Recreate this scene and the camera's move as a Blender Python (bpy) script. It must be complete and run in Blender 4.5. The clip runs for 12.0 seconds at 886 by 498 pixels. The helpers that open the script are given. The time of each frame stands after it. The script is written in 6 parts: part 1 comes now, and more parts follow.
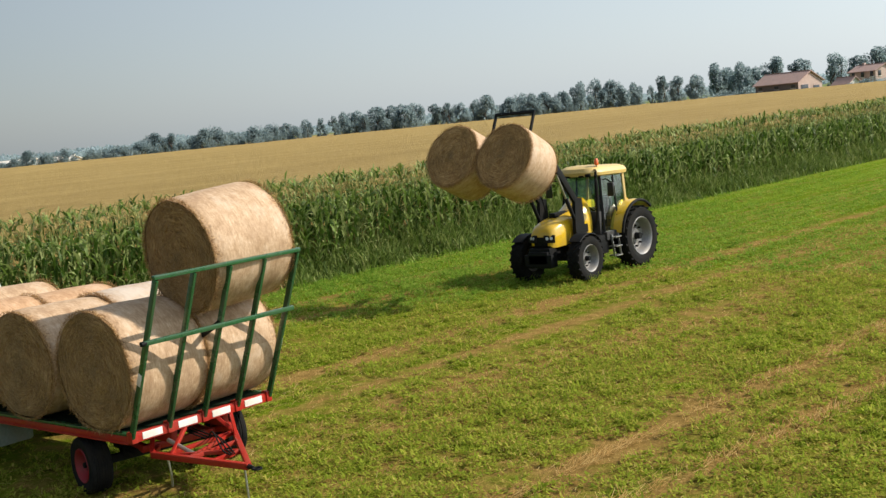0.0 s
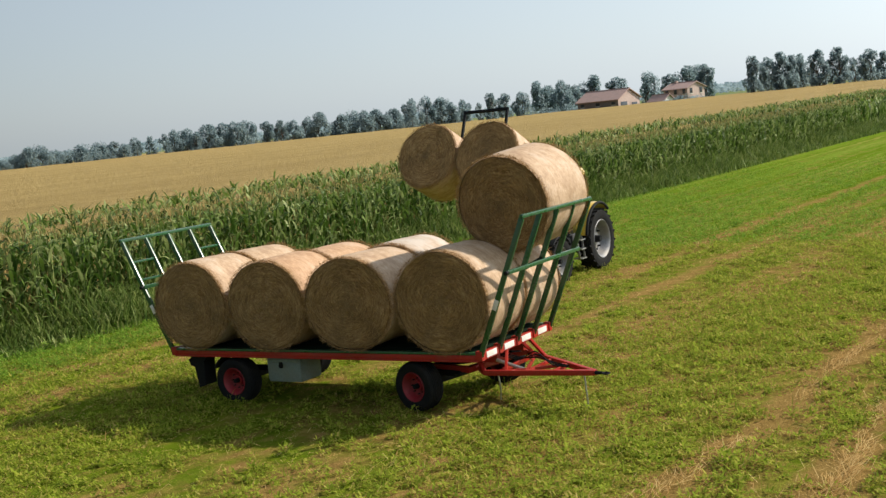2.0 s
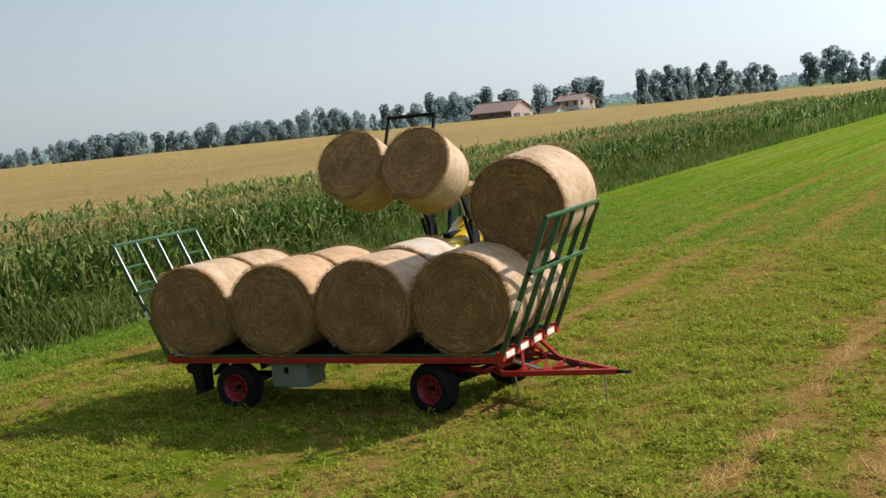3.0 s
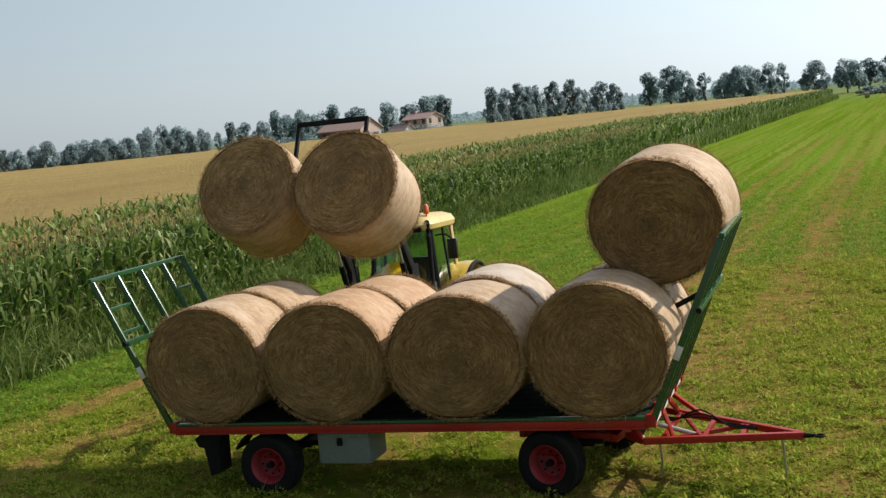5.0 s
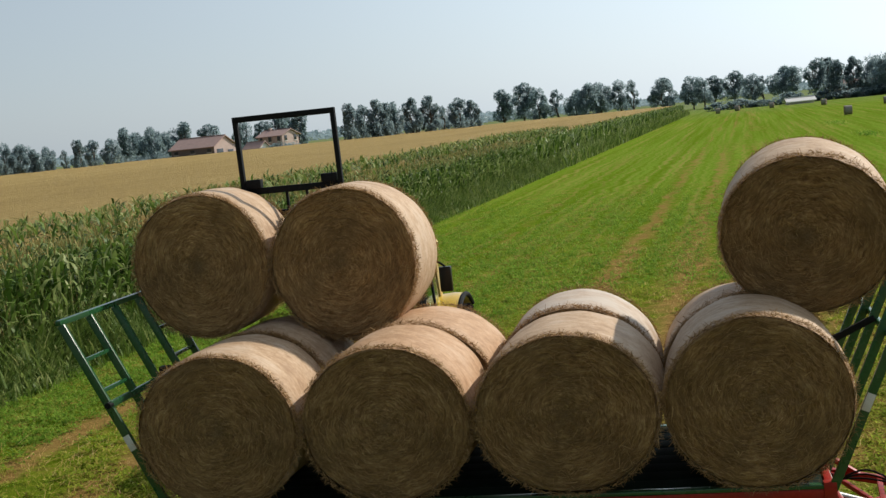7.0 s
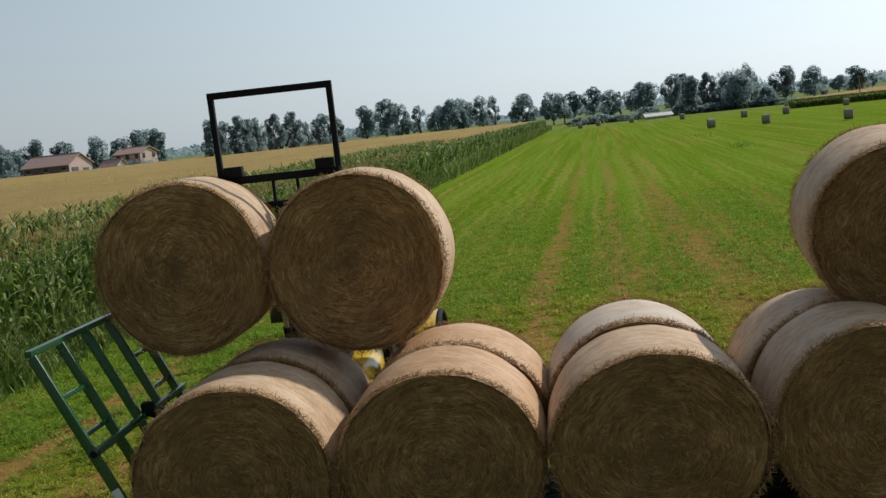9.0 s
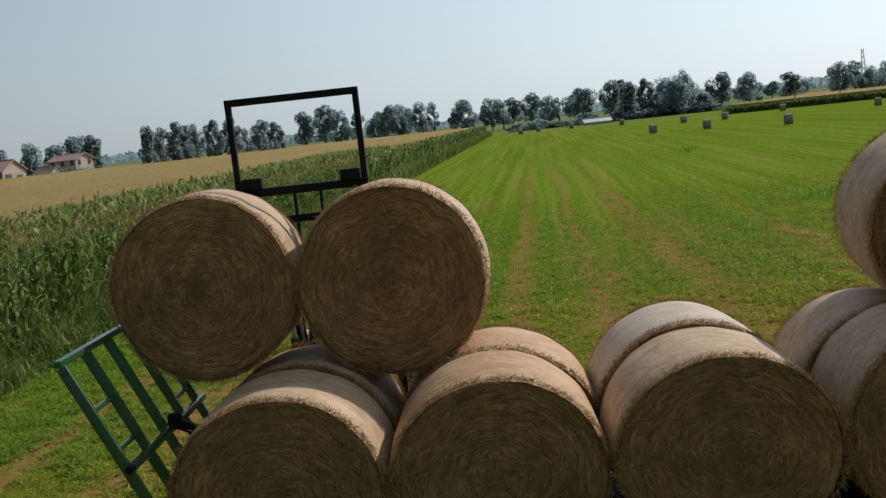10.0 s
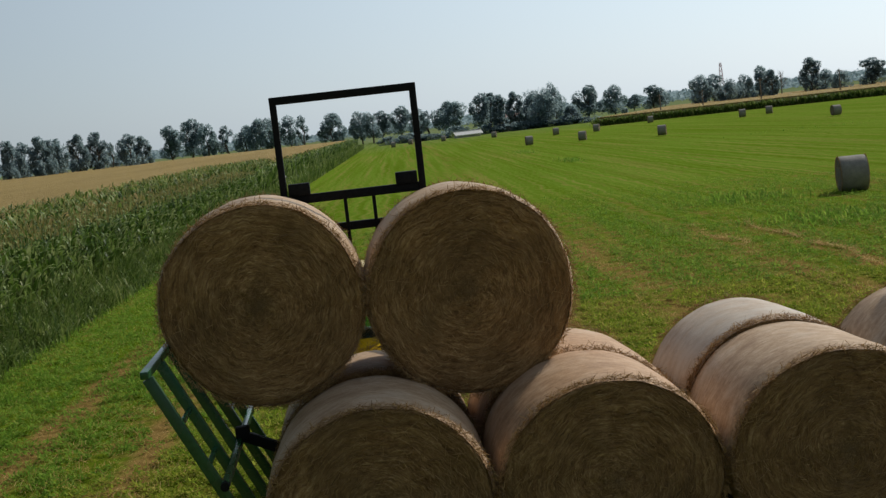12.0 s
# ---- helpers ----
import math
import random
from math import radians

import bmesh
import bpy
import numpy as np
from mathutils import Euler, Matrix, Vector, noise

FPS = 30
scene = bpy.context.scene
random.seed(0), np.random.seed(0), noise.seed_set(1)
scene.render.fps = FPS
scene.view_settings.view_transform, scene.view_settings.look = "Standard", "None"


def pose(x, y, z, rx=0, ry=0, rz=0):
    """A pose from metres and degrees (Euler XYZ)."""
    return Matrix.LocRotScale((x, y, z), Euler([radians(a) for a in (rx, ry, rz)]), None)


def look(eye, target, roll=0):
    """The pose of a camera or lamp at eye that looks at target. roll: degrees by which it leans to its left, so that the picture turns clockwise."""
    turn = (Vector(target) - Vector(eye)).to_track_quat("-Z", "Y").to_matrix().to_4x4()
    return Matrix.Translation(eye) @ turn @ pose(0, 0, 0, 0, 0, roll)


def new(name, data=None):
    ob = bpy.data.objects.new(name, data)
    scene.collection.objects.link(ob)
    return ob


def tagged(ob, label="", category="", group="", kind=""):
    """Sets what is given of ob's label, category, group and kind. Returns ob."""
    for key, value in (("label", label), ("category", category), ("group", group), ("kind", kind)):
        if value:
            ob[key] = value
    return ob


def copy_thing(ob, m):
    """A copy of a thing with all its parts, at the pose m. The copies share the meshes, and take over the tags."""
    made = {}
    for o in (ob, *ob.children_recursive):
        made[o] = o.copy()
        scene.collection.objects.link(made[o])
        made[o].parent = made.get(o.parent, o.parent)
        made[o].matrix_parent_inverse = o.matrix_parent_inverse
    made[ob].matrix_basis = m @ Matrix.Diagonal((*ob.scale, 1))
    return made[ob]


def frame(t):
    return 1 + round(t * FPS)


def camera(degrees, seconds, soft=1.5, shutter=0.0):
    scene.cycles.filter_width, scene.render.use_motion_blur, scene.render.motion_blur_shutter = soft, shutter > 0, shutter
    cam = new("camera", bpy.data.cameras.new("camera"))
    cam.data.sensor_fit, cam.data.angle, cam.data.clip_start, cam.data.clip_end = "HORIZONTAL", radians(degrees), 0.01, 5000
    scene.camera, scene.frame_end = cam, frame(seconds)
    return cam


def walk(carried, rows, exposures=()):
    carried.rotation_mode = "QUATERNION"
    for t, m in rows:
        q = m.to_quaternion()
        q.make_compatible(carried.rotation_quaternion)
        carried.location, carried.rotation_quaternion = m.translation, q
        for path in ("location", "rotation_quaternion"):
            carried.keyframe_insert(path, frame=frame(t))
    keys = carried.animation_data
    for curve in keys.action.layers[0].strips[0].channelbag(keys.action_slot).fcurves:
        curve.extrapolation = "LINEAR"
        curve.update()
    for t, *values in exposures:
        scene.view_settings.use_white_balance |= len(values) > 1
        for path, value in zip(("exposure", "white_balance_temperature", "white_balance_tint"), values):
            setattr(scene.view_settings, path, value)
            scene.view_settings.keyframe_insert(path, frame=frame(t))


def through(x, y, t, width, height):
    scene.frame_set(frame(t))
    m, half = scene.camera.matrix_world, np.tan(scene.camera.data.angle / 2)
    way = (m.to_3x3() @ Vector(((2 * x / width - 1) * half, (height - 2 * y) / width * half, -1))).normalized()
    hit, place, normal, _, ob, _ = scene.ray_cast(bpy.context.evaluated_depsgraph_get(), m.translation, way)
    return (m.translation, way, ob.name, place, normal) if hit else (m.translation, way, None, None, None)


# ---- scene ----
# ---------------------------------------------------------------- camera
cam = camera(39.8, 12.0, soft=1.4)
PATH = [
    (0, (15.848, -9.598, 4.458), (9.302, -2.115, 3.383), -5.69),
    (0.5, (14.875, -11.847, 4.390), (8.625, -4.115, 3.322), -5.82),
    (1, (13.878, -13.815, 4.369), (7.953, -5.830, 3.301), -5.82),
    (1.5, (12.987, -15.094, 4.373), (7.349, -6.904, 3.302), -5.81),
    (2, (12.037, -16.192, 4.419), (6.758, -7.767, 3.345), -5.92),
    (2.5, (11.157, -16.877, 4.453), (6.289, -8.208, 3.377), -5.85),
    (3, (10.350, -17.123, 4.472), (5.873, -8.247, 3.396), -5.77),
    (5, (5.367, -14.346, 4.441), (2.123, -4.945, 3.391), -5.74),
    (5.5, (4.262, -13.507, 4.428), (1.324, -4.006, 3.385), -5.80),
    (6, (3.418, -12.809, 4.409), (0.766, -3.224, 3.366), -5.79),
    (6.5, (2.691, -12.242, 4.405), (0.344, -2.577, 3.367), -5.82),
    (7, (2.102, -11.776, 4.381), (0.049, -2.044, 3.351), -5.89),
    (9, (0.191, -10.267, 4.282), (-0.720, -0.360, 3.268), -6.14),
    (9.5, (-0.254, -10.072, 4.284), (-0.908, -0.146, 3.267), -6.15),
    (10, (-0.726, -9.871, 4.286), (-1.125, 0.069, 3.268), -6.21),
    (10.5, (-1.182, -9.735, 4.287), (-1.341, 0.211, 3.268), -6.24),
    (11, (-1.649, -9.641, 4.300), (-1.535, 0.306, 3.280), -6.35),
    (11.5, (-2.071, -9.528, 4.300), (-1.657, 0.411, 3.278), -6.43),
    (12, (-2.443, -9.455, 4.314), (-1.746, 0.468, 3.287), -6.46),
]
walk(cam, [(t, look(eye, target, roll)) for t, eye, target, roll in PATH], [(0, 0.15, 6650, 10), (3, 0.05, 6450, 9.5), (5.5, -0.13, 6400, 9), (7, -0.28, 6400, 9), (9.5, -0.56, 6330, 8.5), (12, -0.77, 6280, 8)])

# ---------------------------------------------------------------- light
SUN = Vector((3.2, 2.75, 3.2)).normalized()
ELEVATION = math.asin(SUN.z)
world = bpy.data.worlds.new("hazy_sky")
scene.world = world
world.use_nodes = True
wn = world.node_tree
sky = wn.nodes.new("ShaderNodeTexSky")
sky.sky_type, sky.sun_disc = "NISHITA", False
sky.sun_elevation, sky.sun_rotation = ELEVATION, math.atan2(SUN.x, SUN.y)
sky.air_density, sky.dust_density, sky.ozone_density = 1.0, 1.2, 1.5
wn.nodes["Background"].inputs["Strength"].default_value = 0.10
# summer haze: a pale veil over the clear sky, brighter towards the sun
where = wn.nodes.new("ShaderNodeTexCoord")
toward = wn.nodes.new("ShaderNodeVectorMath")
toward.operation, toward.inputs[1].default_value = "DOT_PRODUCT", SUN
wn.links.new(where.outputs["Generated"], toward.inputs[0])
glow = wn.nodes.new("ShaderNodeFloatCurve")
for place, level in ((0.0, 0.06), (0.25, 0.08), (0.5, 0.24), (0.56, 0.275), (0.66, 0.345), (0.76, 0.48), (0.88, 0.70), (1.0, 0.9)):
    point = glow.mapping.curves[0].points
    if place in (0.0, 1.0):
        point[0 if place == 0.0 else len(point) - 1].location = (place, level)
    else:
        point.new(place, level)
glow.mapping.update()
half = wn.nodes.new("ShaderNodeMath")
half.operation, half.inputs[1].default_value, half.inputs[2].default_value = "MULTIPLY_ADD", 0.5, 0.5
wn.links.new(toward.outputs["Value"], half.inputs[0])
wn.links.new(half.outputs[0], glow.inputs["Value"])
# the veil thins towards the zenith
upward = wn.nodes.new("ShaderNodeSeparateXYZ")
wn.links.new(where.outputs["Generated"], upward.inputs[0])
thin = wn.nodes.new("ShaderNodeMapRange")
thin.inputs["To Min"].default_value, thin.inputs["To Max"].default_value = 5.0, 1.4
wn.links.new(upward.outputs[2], thin.inputs["Value"])
deep = wn.nodes.new("ShaderNodeMath")
deep.operation = "MULTIPLY"
wn.links.new(glow.outputs[0], deep.inputs[0])
wn.links.new(thin.outputs[0], deep.inputs[1])
haze = wn.nodes.new("ShaderNodeVectorMath")
haze.operation, haze.inputs[0].default_value = "SCALE", (4.9, 5.6, 6.2)
wn.links.new(deep.outputs[0], haze.inputs["Scale"])
veil = wn.nodes.new("ShaderNodeMix")
veil.data_type = "RGBA"
veil.inputs[0].default_value = 0.65
wn.links.new(sky.outputs[0], veil.inputs[6])
wn.links.new(haze.outputs[0], veil.inputs[7])
wn.links.new(veil.outputs[2], wn.nodes["Background"].inputs["Color"])
sun = new("sun", bpy.data.lights.new("sun", "SUN"))
sun.data.energy, sun.data.angle, sun.data.color = 5.0, radians(0.6), (1.0, 0.92, 0.80)
sun.matrix_world = look(SUN * 50, (0, 0, 0))


# ---------------------------------------------------------------- materials
def node_kit(name):
    m = bpy.data.materials.new(name)
    m.use_nodes = True
    nt = m.node_tree
    return m, nt, nt.nodes["Principled BSDF"]


def ramp(nt, fac, stops):
    r = nt.nodes.new("ShaderNodeValToRGB")
    while len(r.color_ramp.elements) < len(stops):
        r.color_ramp.elements.new(0.5)
    for e, (p, c) in zip(r.color_ramp.elements, stops):
        e.position, e.color = p, (*c, 1)
    nt.links.new(fac, r.inputs[0])
    return r.outputs[0]


def noise_of(nt, vec, scale, detail=4, rough=0.55):
    n = nt.nodes.new("ShaderNodeTexNoise")
    n.inputs["Scale"].default_value, n.inputs["Detail"].default_value = scale, detail
    n.inputs["Roughness"].default_value = rough
    nt.links.new(vec, n.inputs["Vector"])
    return n.outputs["Fac"]


def arith(nt, op, a, b=0.0, c=None):
    n = nt.nodes.new("ShaderNodeMath")
    n.operation = op
    for k, v in enumerate((a, b) if c is None else (a, b, c)):
        if isinstance(v, (int, float)):
            n.inputs[k].default_value = v
        else:
            nt.links.new(v, n.inputs[k])
    return n.outputs[0]


def mixed(nt, fac, a, b, mode="MIX"):
    n = nt.nodes.new("ShaderNodeMix")
    n.data_type, n.blend_type = "RGBA", mode
    for key, v in ((0, fac), (6, a), (7, b)):
        if isinstance(v, (int, float)):
            n.inputs[key].default_value = v
        elif isinstance(v, tuple):
            n.inputs[key].default_value = (*v, 1)
        else:
            nt.links.new(v, n.inputs[key])
    return n.outputs[2]


def bumped(nt, bsdf, height, strength, distance=0.02):
    b = nt.nodes.new("ShaderNodeBump")
    b.inputs["Strength"].default_value, b.inputs["Distance"].default_value = strength, distance
    nt.links.new(height, b.inputs["Height"])
    nt.links.new(b.outputs[0], bsdf.inputs["Normal"])


def spread(nt, sx=1.0, sy=1.0, sz=1.0):
    tc = nt.nodes.new("ShaderNodeTexCoord")
    mp = nt.nodes.new("ShaderNodeMapping")
    mp.inputs["Scale"].default_value = (sx, sy, sz)
    nt.links.new(tc.outputs["Object"], mp.inputs[0])
    return mp.outputs[0]


def surface(name, dark, light, scale=6.0, rough=0.6, metal=0.0, bump=0.15, grime=None, stretch=(1, 1, 1), coat=0.0):
    """A worn surface: grain, larger blotches, dust and fine relief."""
    m, nt, b = node_kit(name)
    v = spread(nt, *stretch)
    fine, broad = noise_of(nt, v, scale * 6, 5), noise_of(nt, v, scale * 0.6, 4)
    col = ramp(nt, fine, [(0.3, dark), (0.7, light)])
    if grime:
        col = mixed(nt, ramp(nt, broad, [(0.45, (0, 0, 0)), (0.75, (0.75, 0.75, 0.75))]), col, grime)
    nt.links.new(col, b.inputs["Base Color"])
    nt.links.new(ramp(nt, broad, [(0.3, (rough * 0.8,) * 3), (0.7, (min(1, rough * 1.25),) * 3)]), b.inputs["Roughness"])
    b.inputs["Metallic"].default_value, b.inputs["Coat Weight"].default_value = metal, coat
    bumped(nt, b, fine, bump, 0.01)
    return m


def leafy(name, stops, rough=0.55, through=0.25, drift=0.18, gloss=0.3):
    """Leaves: every blade its own tone, a broad drift over the stand, some light let through."""
    m, nt, b = node_kit(name)
    geo = nt.nodes.new("ShaderNodeNewGeometry")
    broad = noise_of(nt, spread(nt), drift, 3)
    pick = arith(nt, "ADD", arith(nt, "MULTIPLY", geo.outputs["Random Per Island"], 0.7), arith(nt, "MULTIPLY", broad, 0.45))
    col = ramp(nt, pick, stops)
    nt.links.new(col, b.inputs["Base Color"])
    b.inputs["Roughness"].default_value = rough
    b.inputs["Specular IOR Level"].default_value = gloss
    tr = nt.nodes.new("ShaderNodeBsdfTranslucent")
    nt.links.new(col, tr.inputs["Color"])
    mx = nt.nodes.new("ShaderNodeMixShader")
    mx.inputs[0].default_value = through
    nt.links.new(b.outputs[0], mx.inputs[1])
    nt.links.new(tr.outputs[0], mx.inputs[2])
    nt.links.new(mx.outputs[0], nt.nodes["Material Output"].inputs["Surface"])
    return m


def polar(nt):
    """Radius and angle about the bale's own axis."""
    tc = nt.nodes.new("ShaderNodeTexCoord")
    s = nt.nodes.new("ShaderNodeSeparateXYZ")
    nt.links.new(tc.outputs["Object"], s.inputs[0])
    x, y, z = s.outputs
    r = arith(nt, "SQRT", arith(nt, "ADD", arith(nt, "MULTIPLY", x, x), arith(nt, "MULTIPLY", z, z)))
    return x, y, z, r, arith(nt, "ARCTAN2", z, x)


def vector_of(nt, x, y, z):
    c = nt.nodes.new("ShaderNodeCombineXYZ")
    for k, v in enumerate((x, y, z)):
        if isinstance(v, (int, float)):
            c.inputs[k].default_value = v
        else:
            nt.links.new(v, c.inputs[k])
    return c.outputs[0]


def straw_end_material(name, tone):
    m, nt, b = node_kit(name)
    x, y, z, r, a = polar(nt)
    info = nt.nodes.new("ShaderNodeObjectInfo")
    wob = arith(nt, "MULTIPLY", noise_of(nt, spread(nt), 3.4, 4), 0.20)
    rr = arith(nt, "ADD", r, arith(nt, "ADD", wob, arith(nt, "MULTIPLY", a, 0.02)))
    seed = arith(nt, "MULTIPLY", info.outputs["Random"], 37.0)
    arc = noise_of(nt, vector_of(nt, arith(nt, "MULTIPLY", rr, 42.0), arith(nt, "MULTIPLY", a, 2.6), seed), 1.0, 5, 0.65)
    fine = noise_of(nt, vector_of(nt, arith(nt, "MULTIPLY", rr, 105.0), arith(nt, "MULTIPLY", a, 5.5), seed), 1.0, 4, 0.6)
    broad = noise_of(nt, vector_of(nt, arith(nt, "ADD", x, seed), y, z), 2.6, 3)
    fuzz = noise_of(nt, vector_of(nt, arith(nt, "ADD", x, seed), y, z), 26.0, 5, 0.75)
    mix = arith(nt, "ADD", arith(nt, "MULTIPLY", arc, 0.36), arith(nt, "ADD", arith(nt, "MULTIPLY", fine, 0.42), arith(nt, "MULTIPLY", fuzz, 0.22)))
    col = ramp(nt, mix, [(p, tuple(min(0.8, c * tone) for c in rgb)) for p, rgb in ((0.34, (0.070, 0.034, 0.013)), (0.45, (0.205, 0.112, 0.042)), (0.54, (0.345, 0.205, 0.082)), (0.66, (0.62, 0.42, 0.20)))])
    col = mixed(nt, ramp(nt, broad, [(0.45, (0, 0, 0)), (0.7, (0.55, 0.55, 0.55))]), col, (0.13, 0.078, 0.032))
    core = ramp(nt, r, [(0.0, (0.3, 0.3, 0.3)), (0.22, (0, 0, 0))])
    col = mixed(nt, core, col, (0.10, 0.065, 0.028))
    nt.links.new(col, b.inputs["Base Color"])
    b.inputs["Roughness"].default_value, b.inputs["Specular IOR Level"].default_value = 0.9, 0.1
    b.inputs["Sheen Weight"].default_value, b.inputs["Sheen Roughness"].default_value = 0.4, 0.5
    b.inputs["Sheen Tint"].default_value = (0.85, 0.66, 0.42, 1)
    bumped(nt, b, mix, 1.0, 0.04)
    return m


def net_wrap_material(name, pale, rusty=False):
    """Hay under net wrap; the pale one is bleached and whitish, the rusty one a deeper orange-brown."""
    m, nt, b = node_kit(name)
    x, y, z, r, a = polar(nt)
    info = nt.nodes.new("ShaderNodeObjectInfo")
    seed = arith(nt, "MULTIPLY", info.outputs["Random"], 23.0)
    hoop = noise_of(nt, vector_of(nt, arith(nt, "MULTIPLY", y, 46.0), arith(nt, "MULTIPLY", a, 7.0), seed), 1.0, 5, 0.65)
    speck = noise_of(nt, vector_of(nt, arith(nt, "ADD", x, seed), y, z), 34.0, 5, 0.7)
    blot = noise_of(nt, vector_of(nt, arith(nt, "ADD", arith(nt, "MULTIPLY", y, 2.4), seed), a, seed), 1.9, 5, 0.6)
    mottle = noise_of(nt, vector_of(nt, arith(nt, "ADD", x, seed), arith(nt, "MULTIPLY", y, 1.6), z), 9.0, 5, 0.62)
    f = arith(nt, "ADD", arith(nt, "MULTIPLY", hoop, 0.42), arith(nt, "ADD", arith(nt, "MULTIPLY", speck, 0.26), arith(nt, "MULTIPLY", mottle, 0.32)))
    col = ramp(nt, f, [(0.33, (0.26, 0.158, 0.086)), (0.45, (0.42, 0.280, 0.168)), (0.55, (0.52, 0.368, 0.240)), (0.68, (0.68, 0.535, 0.395))])
    col = mixed(nt, ramp(nt, blot, [(0.50, (0, 0, 0)), (0.72, (0.6, 0.6, 0.6))]), col, (0.62, 0.50, 0.385))
    col = mixed(nt, ramp(nt, blot, [(0.28, (0.55, 0.55, 0.55)), (0.46, (0, 0, 0))]), col, (0.27, 0.16, 0.09))
    if rusty:
        col = mixed(nt, 0.45, col, (0.98, 0.76, 0.58), "MULTIPLY")
    if pale:
        col = mixed(nt, ramp(nt, blot, [(0.35, (0.2, 0.2, 0.2)), (0.6, (0.6, 0.6, 0.6))]), col, (0.55, 0.51, 0.46))
    worn = arith(nt, "ADD", arith(nt, "DIVIDE", arith(nt, "ABSOLUTE", y), 0.55), arith(nt, "MULTIPLY", arith(nt, "SUBTRACT", mottle, 0.5), 0.75))
    rim = ramp(nt, speck, [(0.38, (0.10, 0.050, 0.020)), (0.50, (0.28, 0.155, 0.066)), (0.62, (0.52, 0.33, 0.16))])
    col = mixed(nt, ramp(nt, worn, [(0.78, (0, 0, 0)), (0.98, (0.85, 0.85, 0.85))]), col, rim)
    nt.links.new(col, b.inputs["Base Color"])
    b.inputs["Roughness"].default_value, b.inputs["Specular IOR Level"].default_value = 0.66, 0.25
    bumped(nt, b, f, 0.6, 0.016)
    return m


def ground_material():
    m, nt, b = node_kit("mown_meadow")
    tc = nt.nodes.new("ShaderNodeTexCoord")
    s = nt.nodes.new("ShaderNodeSeparateXYZ")
    nt.links.new(tc.outputs["Object"], s.inputs[0])
    x, y = s.outputs[0], s.outputs[1]
    u0 = arith(nt, "SUBTRACT", x, arith(nt, "MULTIPLY", y, 0.045))
    here = tc.outputs["Object"]
    u = arith(nt, "ADD", u0, arith(nt, "MULTIPLY", arith(nt, "SUBTRACT", noise_of(nt, here, 0.35, 3), 0.5), 1.1))
    rows = noise_of(nt, vector_of(nt, arith(nt, "MULTIPLY", u, 0.75), arith(nt, "MULTIPLY", y, 0.035), 0.0), 1.0, 4, 0.6)
    patch = noise_of(nt, here, 0.55, 6, 0.65)
    tuft = noise_of(nt, here, 2.1, 5, 0.62)
    clump = noise_of(nt, here, 3.6, 6, 0.7)
    grain = noise_of(nt, here, 24.0, 5, 0.75)
    g = arith(nt, "ADD", arith(nt, "MULTIPLY", clump, 0.5), arith(nt, "MULTIPLY", grain, 0.5))
    green = ramp(nt, g, [(0.30, (0.030, 0.046, 0.006)), (0.44, (0.092, 0.125, 0.011)), (0.58, (0.170, 0.200, 0.018)), (0.72, (0.33, 0.30, 0.06))])
    soil = ramp(nt, g, [(0.30, (0.09, 0.046, 0.020)), (0.46, (0.24, 0.132, 0.048)), (0.58, (0.35, 0.208, 0.080)), (0.72, (0.56, 0.41, 0.19))])
    streak = noise_of(nt, vector_of(nt, arith(nt, "MULTIPLY", u, 4.5), arith(nt, "MULTIPLY", y, 0.25), 3.0), 1.0, 5, 0.6)
    green = mixed(nt, ramp(nt, streak, [(0.45, (0, 0, 0)), (0.72, (0.5, 0.5, 0.5))]), green, (0.215, 0.25, 0.02))
    green = mixed(nt, ramp(nt, patch, [(0.30, (0.6, 0.6, 0.6)), (0.48, (0, 0, 0))]), green, (0.06, 0.115, 0.01))
    lines = noise_of(nt, vector_of(nt, arith(nt, "MULTIPLY", u, 1.3), arith(nt, "MULTIPLY", y, 0.012), 8.0), 1.0, 4, 0.65)
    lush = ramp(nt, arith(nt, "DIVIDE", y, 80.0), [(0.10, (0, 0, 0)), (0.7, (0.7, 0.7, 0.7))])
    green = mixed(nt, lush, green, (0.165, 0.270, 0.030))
    margin = ramp(nt, arith(nt, "DIVIDE", arith(nt, "ADD", u, 12.0), 10.0), [(0.12, (0.55, 0.55, 0.55)), (0.42, (0, 0, 0))])
    green = mixed(nt, margin, green, (0.150, 0.235, 0.016))
    drills = noise_of(nt, vector_of(nt, arith(nt, "MULTIPLY", u, 3.4), arith(nt, "MULTIPLY", y, 0.02), 15.0), 1.0, 3, 0.55)
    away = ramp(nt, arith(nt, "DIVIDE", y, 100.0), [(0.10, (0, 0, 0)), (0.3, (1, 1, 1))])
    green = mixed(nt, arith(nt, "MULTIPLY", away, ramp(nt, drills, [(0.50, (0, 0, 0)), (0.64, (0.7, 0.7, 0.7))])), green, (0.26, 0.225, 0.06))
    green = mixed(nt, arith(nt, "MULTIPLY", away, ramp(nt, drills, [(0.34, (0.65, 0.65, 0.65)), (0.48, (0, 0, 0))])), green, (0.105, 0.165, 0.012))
    # haze put into the colour: the meadow greys from some 200 m on
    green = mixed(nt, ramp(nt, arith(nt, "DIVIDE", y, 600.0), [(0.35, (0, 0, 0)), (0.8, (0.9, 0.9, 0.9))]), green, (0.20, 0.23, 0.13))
    green = mixed(nt, ramp(nt, arith(nt, "ADD", arith(nt, "MULTIPLY", lines, 0.6), arith(nt, "MULTIPLY", tuft, 0.4)), [(0.38, (0.75, 0.75, 0.75)), (0.54, (0, 0, 0))]), green, (0.085, 0.14, 0.004))
    bare = arith(nt, "ADD", arith(nt, "MULTIPLY", rows, 0.38), arith(nt, "ADD", arith(nt, "MULTIPLY", patch, 0.34), arith(nt, "MULTIPLY", tuft, 0.34)))
